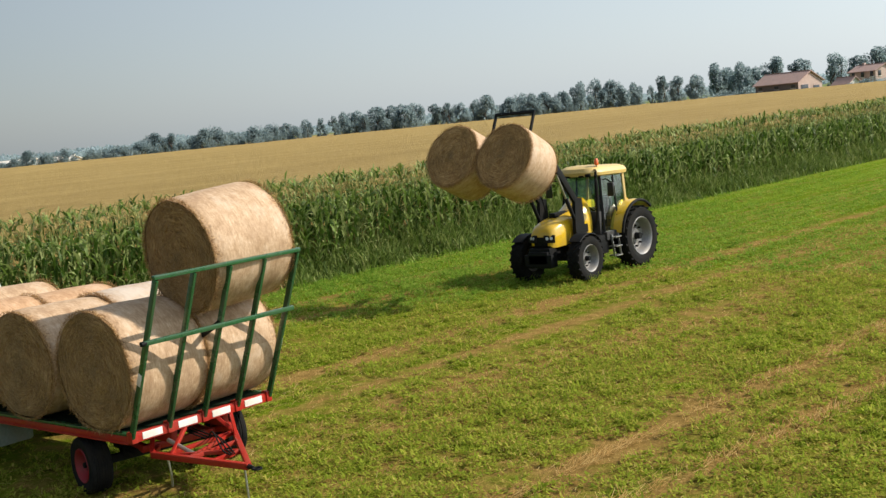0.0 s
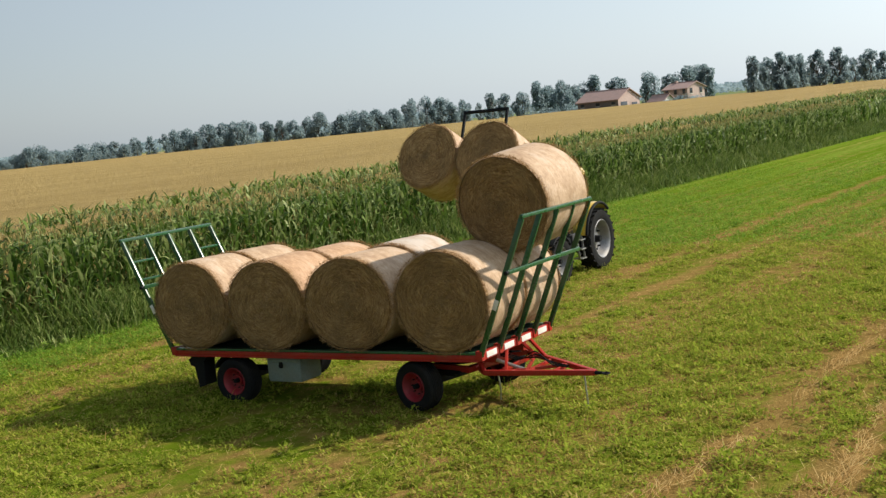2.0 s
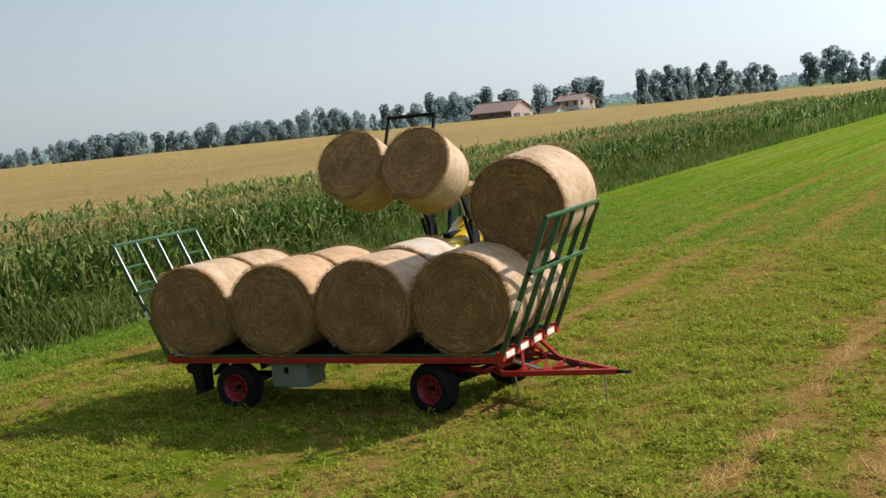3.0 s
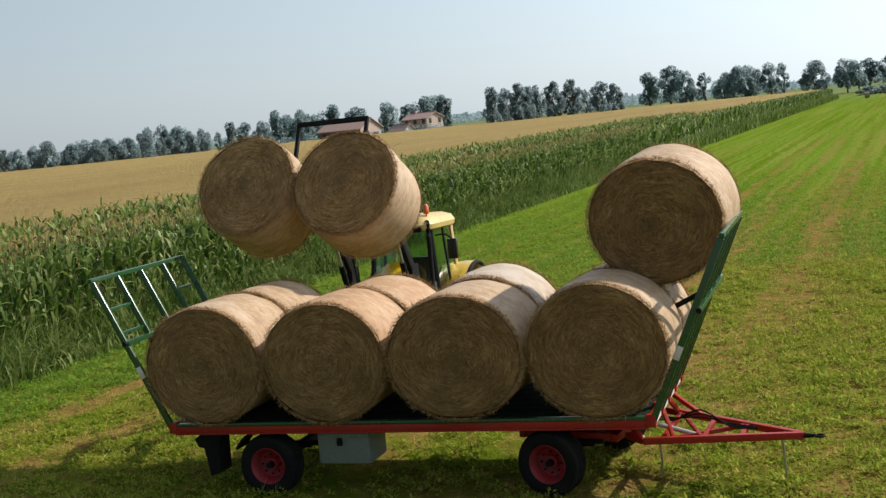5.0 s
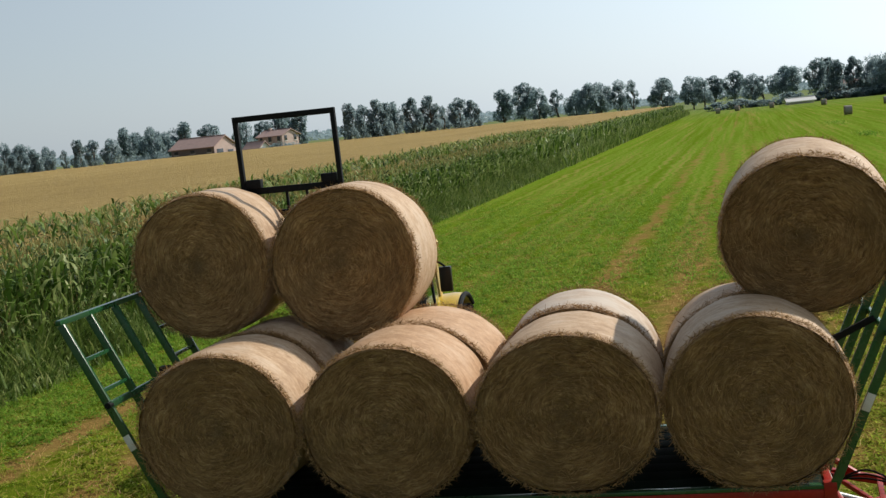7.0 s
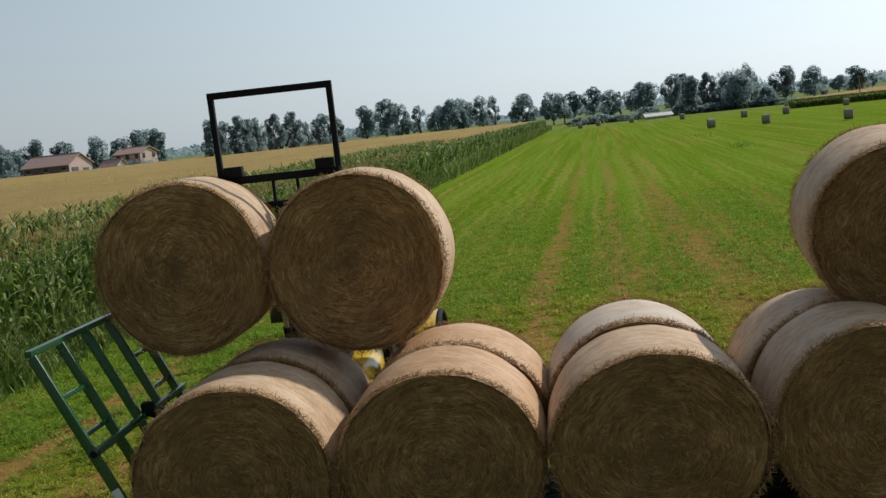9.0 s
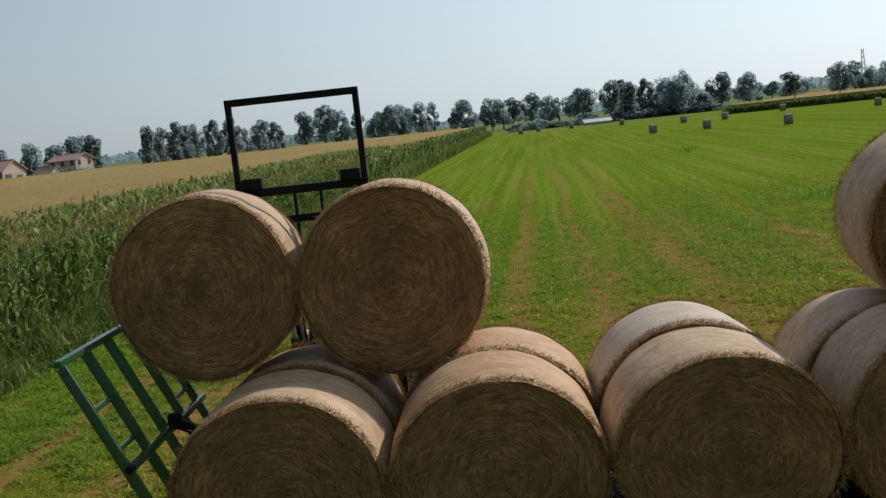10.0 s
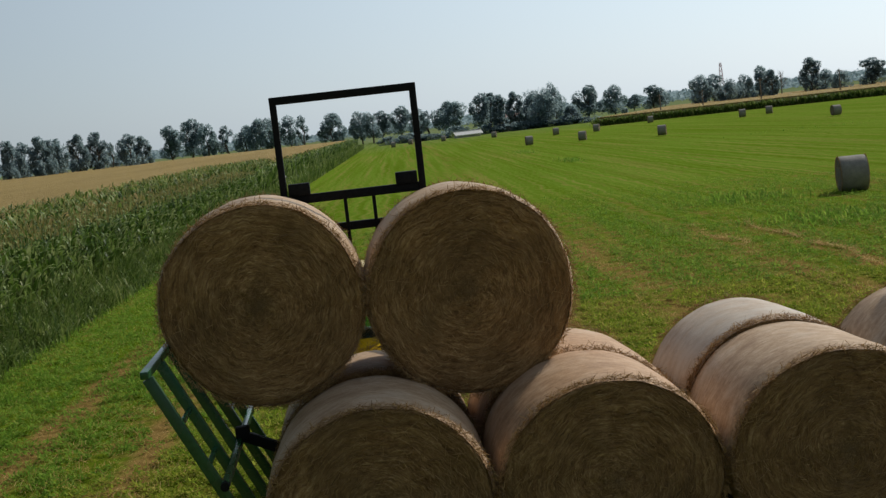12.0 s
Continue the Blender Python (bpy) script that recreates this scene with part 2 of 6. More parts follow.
    near = arith(nt, "MULTIPLY", arith(nt, "SUBTRACT", 1.0, arith(nt, "DIVIDE", y, 42.0)), 0.105)
    side = ramp(nt, arith(nt, "DIVIDE", arith(nt, "ADD", u, 5.0), 15.0), [(0.45, (0.45, 0.45, 0.45)), (0.68, (1, 1, 1))])
    bare = arith(nt, "ADD", bare, arith(nt, "MAXIMUM", arith(nt, "MULTIPLY", arith(nt, "MINIMUM", near, 0.1), side), -0.05))
    for centre, width, gain in ((-1.0, 0.5, 0.13), (0.85, 0.5, 0.13), (7.05, 0.42, 0.18), (8.6, 0.42, 0.18), (3.0, 2.1, 0.10), (0.0, 1.9, 0.05), (-8.2, 0.45, 0.15), (-6.2, 0.6, 0.11)):
        d = arith(nt, "SUBTRACT", 1.0, arith(nt, "DIVIDE", arith(nt, "ABSOLUTE", arith(nt, "SUBTRACT", u, centre)), width))
        short = ramp(nt, arith(nt, "DIVIDE", y, 40.0), [(0.3, (1, 1, 1)), (0.55, (0.15, 0.15, 0.15))]) if abs(centre) > 6 or centre == 0.0 else 1.0
        if -2 < centre < 4:
            short = arith(nt, "MULTIPLY", short, ramp(nt, arith(nt, "DIVIDE", y, 20.0), [(0.02, (0.2, 0.2, 0.2)), (0.25, (1, 1, 1))]))
        bare = arith(nt, "ADD", bare, arith(nt, "MULTIPLY", arith(nt, "MULTIPLY", arith(nt, "MAXIMUM", d, 0.0), gain), short))
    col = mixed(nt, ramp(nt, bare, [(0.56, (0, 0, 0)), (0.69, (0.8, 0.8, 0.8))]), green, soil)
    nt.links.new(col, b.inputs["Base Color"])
    b.inputs["Roughness"].default_value, b.inputs["Specular IOR Level"].default_value = 1.0, 0.0
    bumped(nt, b, g, 0.8, 0.08)
    return m


def canopy_material():
    m, nt, b = node_kit("tasselled_maize")
    v = spread(nt)
    fine, mid, broad = noise_of(nt, v, 3.5, 6, 0.7), noise_of(nt, v, 0.25, 5, 0.6), noise_of(nt, spread(nt, 0.6, 0.05, 1), 0.3, 3)
    f = arith(nt, "ADD", arith(nt, "MULTIPLY", fine, 0.5), arith(nt, "ADD", arith(nt, "MULTIPLY", mid, 0.25), arith(nt, "MULTIPLY", broad, 0.25)))
    col = ramp(nt, f, [(0.34, (0.26, 0.178, 0.062)), (0.5, (0.36, 0.255, 0.092)), (0.66, (0.45, 0.325, 0.13))])
    nt.links.new(col, b.inputs["Base Color"])
    b.inputs["Roughness"].default_value, b.inputs["Specular IOR Level"].default_value = 0.9, 0.1
    bumped(nt, b, fine, 1.0, 0.3)
    return m


M_GROUND = ground_material()
# second straw is a brighter copy: raised bales' extra skylight painted in
M_STRAW, M_STRAW_SKYLIT, M_NET = straw_end_material("rolled_straw", 1.0), straw_end_material("skylit_rolled_straw", 1.2), net_wrap_material("net_wrapped_hay", False)
M_NET_PALE, M_NET_RUSTY = net_wrap_material("bleached_net", True), net_wrap_material("rusty_net", False, True)
M_FRINGE = leafy("loose_straw", [(0.1, (0.15, 0.080, 0.028)), (0.55, (0.36, 0.21, 0.085)), (1.0, (0.56, 0.37, 0.165))], 0.7, 0.2)
M_CANOPY = canopy_material()
M_MAIZE = leafy("maize_leaf", [(0.15, (0.014, 0.034, 0.006)), (0.40, (0.066, 0.130, 0.018)), (0.64, (0.172, 0.265, 0.047)), (0.90, (0.40, 0.45, 0.18))], 0.48, 0.38, 0.6, 0.22)
M_STALK = leafy("maize_stalk", [(0.2, (0.10, 0.14, 0.03)), (0.9, (0.20, 0.22, 0.07))], 0.6, 0.05)
M_TASSEL = leafy("maize_tassel", [(0.1, (0.26, 0.225, 0.07)), (0.6, (0.37, 0.305, 0.105)), (1.0, (0.50, 0.41, 0.17))], 0.8, 0.25)
M_WEED = leafy("tall_grass", [(0.15, (0.040, 0.075, 0.013)), (0.5, (0.120, 0.190, 0.036)), (0.85, (0.26, 0.32, 0.090)), (1.0, (0.40, 0.40, 0.16))], 0.5, 0.35, 0.8, 0.15)
M_STRAW_LINE = leafy("golden_straw", [(0.1, (0.34, 0.19, 0.06)), (0.6, (0.50, 0.31, 0.11)), (1.0, (0.76, 0.58, 0.26))], 0.8, 0.3, 0.18, 0.05)
M_CLOVER = leafy("meadow_leaf", [(0.15, (0.15, 0.215, 0.022)), (0.42, (0.27, 0.345, 0.036)), (0.70, (0.36, 0.42, 0.050)), (0.86, (0.44, 0.40, 0.080)), (1.0, (0.60, 0.45, 0.16))], 0.8, 0.5, 0.9, 0.05)
M_LUSH = leafy("lush_leaf", [(0.15, (0.085, 0.175, 0.020)), (0.42, (0.170, 0.310, 0.034)), (0.70, (0.245, 0.390, 0.050)), (1.0, (0.36, 0.39, 0.085))], 0.8, 0.5, 0.9, 0.05)
# distance haze is painted into the pale grey-blue crown and woods colours
M_HAZY_CROWN = leafy("hazy_tree_leaf", [(0.1, (0.23, 0.30, 0.315)), (0.6, (0.29, 0.375, 0.39)), (1.0, (0.36, 0.445, 0.455))], 0.9, 0.8, 0.5, 0.0)
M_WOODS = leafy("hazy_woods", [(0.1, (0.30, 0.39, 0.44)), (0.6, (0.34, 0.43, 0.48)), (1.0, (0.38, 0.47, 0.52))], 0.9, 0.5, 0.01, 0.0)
# greys of the far bales, with their backlit darkness put into the colour
M_BACKLIT_STRAW = surface("grey_straw", (0.09, 0.08, 0.065), (0.21, 0.185, 0.15), 6, 0.9, bump=0.6)
M_NET_GREY = surface("backlit_net", (0.17, 0.155, 0.13), (0.30, 0.275, 0.235), 5, 0.8, bump=0.5, grime=(0.36, 0.33, 0.28))
M_BARK = surface("bark", (0.06, 0.045, 0.035), (0.16, 0.13, 0.10), 3, 0.9, bump=0.5)
M_GREEN = surface("green_paint", (0.012, 0.070, 0.024), (0.022, 0.100, 0.036), 5, 0.27, bump=0.03, grime=(0.045, 0.080, 0.040), coat=0.3)
# green planks, near-black: the shade between the bales is in the colour
M_SHADED_DECK = surface("shaded_green_deck", (0.004, 0.012, 0.006), (0.006, 0.020, 0.009), 4, 0.95, bump=0.2, grime=(0.014, 0.013, 0.008))
M_RED = surface("red_paint", (0.30, 0.014, 0.010), (0.40, 0.026, 0.016), 5, 0.42, bump=0.08, grime=(0.26, 0.055, 0.035))
M_RIMRED = surface("red_rim", (0.22, 0.006, 0.012), (0.32, 0.012, 0.02), 5, 0.55, grime=(0.14, 0.03, 0.025))
M_WHITE = surface("white_reflector", (0.70, 0.68, 0.64), (0.82, 0.80, 0.76), 8, 0.35, grime=(0.55, 0.48, 0.40))
M_RUBBER = surface("rubber", (0.006, 0.007, 0.008), (0.015, 0.015, 0.015), 8, 0.8, bump=0.3, grime=(0.026, 0.022, 0.018))
M_DARK = surface("black_steel", (0.006, 0.007, 0.008), (0.012, 0.013, 0.014), 6, 0.62, metal=0.0, bump=0.1, grime=(0.018, 0.016, 0.014))
M_BOX = surface("pale_box", (0.14, 0.18, 0.16), (0.21, 0.25, 0.22), 4, 0.5, grime=(0.20, 0.18, 0.13))
M_YELLOW = surface("yellow_paint", (0.62, 0.38, 0.010), (0.72, 0.46, 0.018), 4, 0.30, bump=0.03, grime=(0.45, 0.32, 0.08), coat=0.5)
M_ROOF = surface("pale_yellow_roof", (0.60, 0.42, 0.13), (0.68, 0.50, 0.18), 4, 0.45, bump=0.03, grime=(0.46, 0.37, 0.19), coat=0.15)
M_SILVER = surface("silver_rim", (0.16, 0.16, 0.17), (0.25, 0.25, 0.25), 5, 0.5, metal=0.5, bump=0.08, grime=(0.22, 0.20, 0.17))
M_STEEL = surface("bare_steel", (0.35, 0.35, 0.34), (0.55, 0.55, 0.54), 6, 0.35, metal=0.85, grime=(0.3, 0.27, 0.22))
M_INSIDE = surface("cab_lining", (0.020, 0.021, 0.022), (0.045, 0.045, 0.046), 8, 0.8)
# wall and tile colours are greyed to carry the haze of distance
M_WALL = surface("hazy_weathered_plaster", (0.42, 0.31, 0.27), (0.54, 0.41, 0.36), 0.6, 0.9, bump=0.2, grime=(0.30, 0.22, 0.19))
# darker copy of the wall for the side turned from the sun
M_WALL_SHADE = surface("wall_in_shade", (0.16, 0.13, 0.12), (0.22, 0.18, 0.16), 0.6, 0.9, bump=0.2)
M_TILE = surface("hazy_clay_tiles", (0.33, 0.215, 0.19), (0.45, 0.31, 0.275), 1.2, 0.9, bump=0.4, grime=(0.30, 0.23, 0.21))
M_PALE = surface("pale_render", (0.60, 0.57, 0.52), (0.72, 0.69, 0.63), 0.6, 0.9)
M_WINDOW = surface("dark_window", (0.03, 0.035, 0.04), (0.05, 0.055, 0.06), 1, 0.15)
M_WOOD = surface("grey_wood", (0.16, 0.13, 0.10), (0.26, 0.22, 0.18), 4, 0.9, bump=0.4, stretch=(1, 1, 0.1))
M_GREEN.node_tree.nodes["Principled BSDF"].inputs["Coat Roughness"].default_value = 0.2
M_RED.node_tree.nodes["Principled BSDF"].inputs["Specular IOR Level"].default_value = 0.3
for dull in (M_DARK, M_RUBBER, M_SHADED_DECK):
    dull.node_tree.nodes["Principled BSDF"].inputs["Specular IOR Level"].default_value = 0.12


def glass_material():
    m, nt, b = node_kit("tinted_glass")
    b.inputs["Base Color"].default_value = (0.55, 0.72, 0.66, 1)
    b.inputs["Transmission Weight"].default_value, b.inputs["Roughness"].default_value = 1.0, 0.03
    b.inputs["IOR"].default_value = 1.45
    return m


def amber_material(name, colour, rough=0.25):
    m, nt, b = node_kit(name)
    b.inputs["Base Color"].default_value, b.inputs["Roughness"].default_value = (*colour, 1), rough
    b.inputs["Coat Weight"].default_value = 0.5
    return m


M_GLASS = glass_material()
M_AMBER = amber_material("amber_plastic", (0.75, 0.13, 0.015))
M_LAMP = amber_material("lamp_lens", (0.55, 0.57, 0.58), 0.08)
M_MIRROR = amber_material("mirror_housing", (0.012, 0.012, 0.013), 0.35)


# ---------------------------------------------------------------- mesh tools
def part(name, bm, material, parent=None, label="", smooth=True, at=None):
    """One mesh object from a bmesh, under its thing."""
    me = bpy.data.meshes.new(name)
    bm.to_mesh(me)
    bm.free()
    for m in material if isinstance(material, (list, tuple)) else (material,):
        me.materials.append(m)
    me.shade_smooth() if smooth else me.shade_flat()
    if smooth:
        me.set_sharp_from_angle(angle=radians(38))
    ob = new(name, me)
    if parent is not None:
        ob.parent = parent
    if at is not None:
        ob.matrix_basis = at
    return tagged(ob, label)


def thing(name, label, category, m=None, group=""):
    ob = new(name)
    ob.empty_display_size = 0.3
    if m is not None:
        ob.matrix_basis = m
    return tagged(ob, label, category, group)


def block(bm, lo, hi, bevel=0.008, m=None, mat=0):
    """A box between two corners with softened edges."""
    size = [max(1e-4, h - l) for l, h in zip(lo, hi)]
    mid = [(h + l) / 2 for l, h in zip(lo, hi)]
    made = bmesh.ops.create_cube(bm, size=1.0, matrix=Matrix.Translation(mid) @ Matrix.Diagonal((*size, 1)))["verts"]
    if bevel:
        edges = list({e for v in made for e in v.link_edges})
        out = bmesh.ops.bevel(bm, geom=edges, offset=min(bevel, min(size) * 0.3), segments=2, affect="EDGES", profile=0.6)
        made = list({v for f in out["faces"] for v in f.verts} | {v for v in made if v.is_valid})
        made = list({w for v in made for f in v.link_faces for w in f.verts})
    if m is not None:
        bmesh.ops.transform(bm, matrix=m, verts=made)
    return made


def bar(bm, a, b, w, h, bevel=0.006, up=(0, 0, 1)):
    """A rectangular tube from a to b; h lies along up as far as it can."""
    a, b = Vector(a), Vector(b)
    d = (b - a).normalized()
    side = d.cross(Vector(up))
    side = side.normalized() if side.length > 1e-4 else Vector((1, 0, 0))
    top = side.cross(d)
    m = Matrix((side, d, top)).transposed().to_4x4()
    m.translation = a
    return block(bm, (-w / 2, 0, -h / 2), (w / 2, (b - a).length, h / 2), bevel, m)


def rod(bm, a, b, r, r2=None, n=12):
    a, b = Vector(a), Vector(b)
    d = b - a
    m = Matrix.Translation((a + b) / 2) @ d.to_track_quat("Z", "Y").to_matrix().to_4x4()
    return bmesh.ops.create_cone(bm, cap_ends=True, segments=n, radius1=r, radius2=r if r2 is None else r2, depth=d.length, matrix=m)["verts"]


def hose(bm, pts, r, n=8, steps=6):
    """A round hose through the points."""
    pts = [Vector(p) for p in pts]
    ext = [pts[0]] + pts + [pts[-1]]
    path = []
    for k in range(1, len(ext) - 2):
        p0, p1, p2, p3 = ext[k - 1 : k + 3]
        for s in range(steps):
            q = s / steps
            path.append(0.5 * ((2 * p1) + (p2 - p0) * q + (2 * p0 - 5 * p1 + 4 * p2 - p3) * q * q + (3 * p1 - p0 - 3 * p2 + p3) * q**3))
    path.append(pts[-1])
    rings = []
    for k, p in enumerate(path):
        d = (path[min(k + 1, len(path) - 1)] - path[max(k - 1, 0)]).normalized()
        q = d.to_track_quat("Z", "Y")
        rings.append([bm.verts.new(p + q @ Vector((r * math.cos(2 * math.pi * j / n), r * math.sin(2 * math.pi * j / n), 0))) for j in range(n)])
    for a, b in zip(rings, rings[1:]):
        for j in range(n):
            bm.faces.new((a[j], a[(j + 1) % n], b[(j + 1) % n], b[j]))


def lathe(bm, profile, n=40, axis="X"):
    """Turns (radius, along) pairs about an axis through the origin."""
    rings = []
    for r, s in profile:
        ring = []
        for j in range(n):
            c, d = r * math.cos(2 * math.pi * j / n), r * math.sin(2 * math.pi * j / n)
            ring.append(bm.verts.new((s, c, d) if axis == "X" else (c, s, d) if axis == "Y" else (c, d, s)))
        rings.append(ring)
    for a, b in zip(rings, rings[1:]):
        for j in range(n):
            bm.faces.new((a[j], a[(j + 1) % n], b[(j + 1) % n], b[j]))
    bmesh.ops.recalc_face_normals(bm, faces=bm.faces)
    return rings


def plate(bm, outline, lo, hi, axis="X"):
    """A prism: the outline in the plane across the axis, from lo to hi along it."""
    def put(p, s):
        return bm.verts.new((s, p[0], p[1]) if axis == "X" else (p[0], s, p[1]) if axis == "Y" else (p[0], p[1], s))
    a, b = [put(p, lo) for p in outline], [put(p, hi) for p in outline]
    n = len(outline)
    fs = [bm.faces.new(a), bm.faces.new(b[::-1])] + [bm.faces.new((a[k], b[k], b[(k + 1) % n], a[(k + 1) % n])) for k in range(n)]
    bmesh.ops.recalc_face_normals(bm, faces=fs)
    return a + b


def mesh_from(name, verts, faces, materials, slots=None):
    """A mesh from number arrays: verts (n, 3), faces (m, 4)."""
    me = bpy.data.meshes.new(name)
    verts, faces = np.asarray(verts, np.float32), np.asarray(faces, np.int32)
    n = len(faces)
    me.vertices.add(len(verts))
    me.vertices.foreach_set("co", verts.ravel())
    me.loops.add(n * faces.shape[1])
    me.loops.foreach_set("vertex_index", faces.ravel())
    me.polygons.add(n)
    me.polygons.foreach_set("loop_start", np.arange(n, dtype=np.int32) * faces.shape[1])
    for m in materials:
        me.materials.append(m)
    if slots is not None:
        me.polygons.foreach_set("material_index", np.asarray(slots, np.int32))
    me.update(calc_edges=True)
    me.shade_smooth()
    return me


def blades(base, turn, length, rise, droop, width, seg=3, tip=0.12):
    """Arching leaf blades, one for each row of base: verts and faces."""
    n = len(base)
    turn, length, rise, droop, width = (np.broadcast_to(np.asarray(a, float), (n,)) for a in (turn, length, rise, droop, width))
    s = np.linspace(0, 1, seg + 1)
    el = rise[:, None] - droop[:, None] * s[None]
    step = length[:, None] / seg
    out = np.cumsum(np.c_[np.zeros(n), (np.cos(el) * step)[:, :-1]], 1)
    up = np.cumsum(np.c_[np.zeros(n), (np.sin(el) * step)[:, :-1]], 1)
    w = width[:, None] * (np.sin(np.pi * np.clip(0.18 + 0.82 * s, 0, 1)) ** 0.8 * (1 - tip) + tip)[None] / 2
    cx, sx = np.cos(turn)[:, None], np.sin(turn)[:, None]
    mid = np.stack([base[:, :1] + out * cx, base[:, 1:2] + out * sx, base[:, 2:3] + up], -1)
    off = np.stack([-sx * w, cx * w, 0.15 * w], -1)
    v = np.stack([mid - off, mid + off], 2).reshape(-1, 3)
    k = np.arange(n)[:, None] * (seg + 1) * 2 + np.arange(seg)[None] * 2
    f = np.stack([k, k + 1, k + 3, k + 2], -1).reshape(-1, 4)
    return v, f


def gather(name, sets, materials):
    """One mesh out of several (verts, faces, slot)."""
    vs, fs, ss, n = [], [], [], 0
    for v, f, slot in sets:
        vs.append(v), fs.append(f + n), ss.append(np.full(len(f), slot))
        n += len(v)
    return mesh_from(name, np.concatenate(vs), np.concatenate(fs), materials, np.concatenate(ss))


RNG = np.random.default_rng(11)


# ---------------------------------------------------------------- ground and fields
def edge_x(y):
    """The maize field's edge."""
    return -11.9 + 0.045 * y


def build_ground():
    bm = bmesh.new()
    bmesh.ops.create_grid(bm, x_segments=24, y_segments=24, size=2200)
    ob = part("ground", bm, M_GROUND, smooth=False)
    tagged(ob, "mown green meadow with straw and brown wheel tracks", "meadow", kind="structure")


def build_meadow_leaves():
    """Low domed tufts of clover and grass regrowing on the mown meadow, thick in places and thin on the wheel tracks."""
    sets = []
    for n, x0, x1, y0, y1, leaves, radius, size in ((60000, -11.6, 19, -17, 17, 12, 0.105, 0.038), (11000, -11.6, 19, -17, 17, 30, 0.19, 0.052), (48000, -11, 20, 17, 52, 7, 0.15, 0.055)):
        p = np.c_[RNG.uniform(x0, x1, n), RNG.uniform(y0, y1, n)]
        u = p[:, 0] - 0.045 * p[:, 1]
        rich = np.array([0.8 * noise.noise(Vector((a * 0.55, b * 0.16, 0.3))) + 0.8 * noise.noise(Vector((a * 1.3, b * 1.3, 5.0))) + 0.35 * noise.noise(Vector((a * 3.5, b * 3.5, 9.0))) for a, b in p])
        rich += 0.45 * np.exp(-(((u + 9.6) / 2.0) ** 2)) + 0.25 * np.exp(-(((u - 4.6) / 1.5) ** 2))
        rich += np.clip((p[:, 1] - 6) / 12, 0, 1) * 1.5 * np.array([noise.noise(Vector((a * 2.6, b * 0.04, 21.0))) for a, b in zip(u, p[:, 1])])
        for c, w in ((-1.0, 0.35), (0.85, 0.4), (7.05, 0.34), (8.6, 0.30), (3.0, 1.4), (-8.2, 0.4), (-6.2, 0.5)):
            rich -= 0.75 * np.exp(-(((u - c) / w) ** 2)) * (1.0 if c != 3.0 else 0.6 * np.clip((p[:, 1] - 2) / 6, 0, 1)) * (1.0 if c > -6 else np.clip((18 - p[:, 1]) / 8, 0, 1))
        rich -= 0.5 * np.exp(-(((u - 0.1) / 1.7) ** 2)) * np.clip((20 - p[:, 1]) / 10, 0, 1) * np.clip((p[:, 1] - 1) / 4, 0, 1)
        keep = (p[:, 0] > edge_x(p[:, 1]) + 0.4) & (rich > RNG.uniform(-0.95, 0.30, n))
        if y0 > 0:
            keep &= RNG.random(n) > np.clip((p[:, 1] - 22) / 30, 0, 1)
        p, rich = p[keep], np.clip(rich[keep] + 0.4, 0.15, 1.3)
        k = len(p)
        r = radius * RNG.uniform(0.5, 1.25, k) * (0.7 + 0.45 * rich)
        h = r * RNG.uniform(0.45, 0.95, k)
        tone = RNG.uniform(0, 6.283, (k, leaves))
        rho = np.sqrt(RNG.random((k, leaves)))
        z = h[:, None] * (1 - rho**2) * RNG.uniform(0.55, 1.05, (k, leaves)) + 0.012
        base = np.stack([p[:, :1] + r[:, None] * rho * np.cos(tone), p[:, 1:] + r[:, None] * rho * np.sin(tone), z], -1).reshape(-1, 3)
        m = len(base)
        turn = tone.ravel() + RNG.normal(0, 0.9, m)
        rise = 0.75 - 0.9 * rho.ravel() + RNG.normal(0, 0.38, m)
        grass = RNG.random(m) < 0.10
        long = np.where(grass, size * RNG.uniform(2.0, 3.6, m), size * RNG.uniform(0.7, 1.5, m))
        wide = np.where(grass, 0.008, size * RNG.uniform(0.55, 1.0, m))
        rise = np.where(grass, RNG.uniform(0.6, 1.4, m), rise)
        fresh = (base[:, 1] > 17) | (base[:, 0] - 0.045 * base[:, 1] + RNG.normal(0, 0.6, m) < -8.5 + 6.0 * np.clip((base[:, 1] - 4) / 10, 0, 1))
        for slot, pick in enumerate((~fresh, fresh)):
            if pick.any():
                sets.append((*blades(base[pick], turn[pick], long[pick], rise[pick], 0.0, wide[pick], 1, 0.45), slot))
    ob = new("meadow_leaves", gather("meadow_leaves", sets, [M_CLOVER, M_LUSH]))
    tagged(ob, "short green clover and grass tufts over the meadow", "grass", kind="stuff")


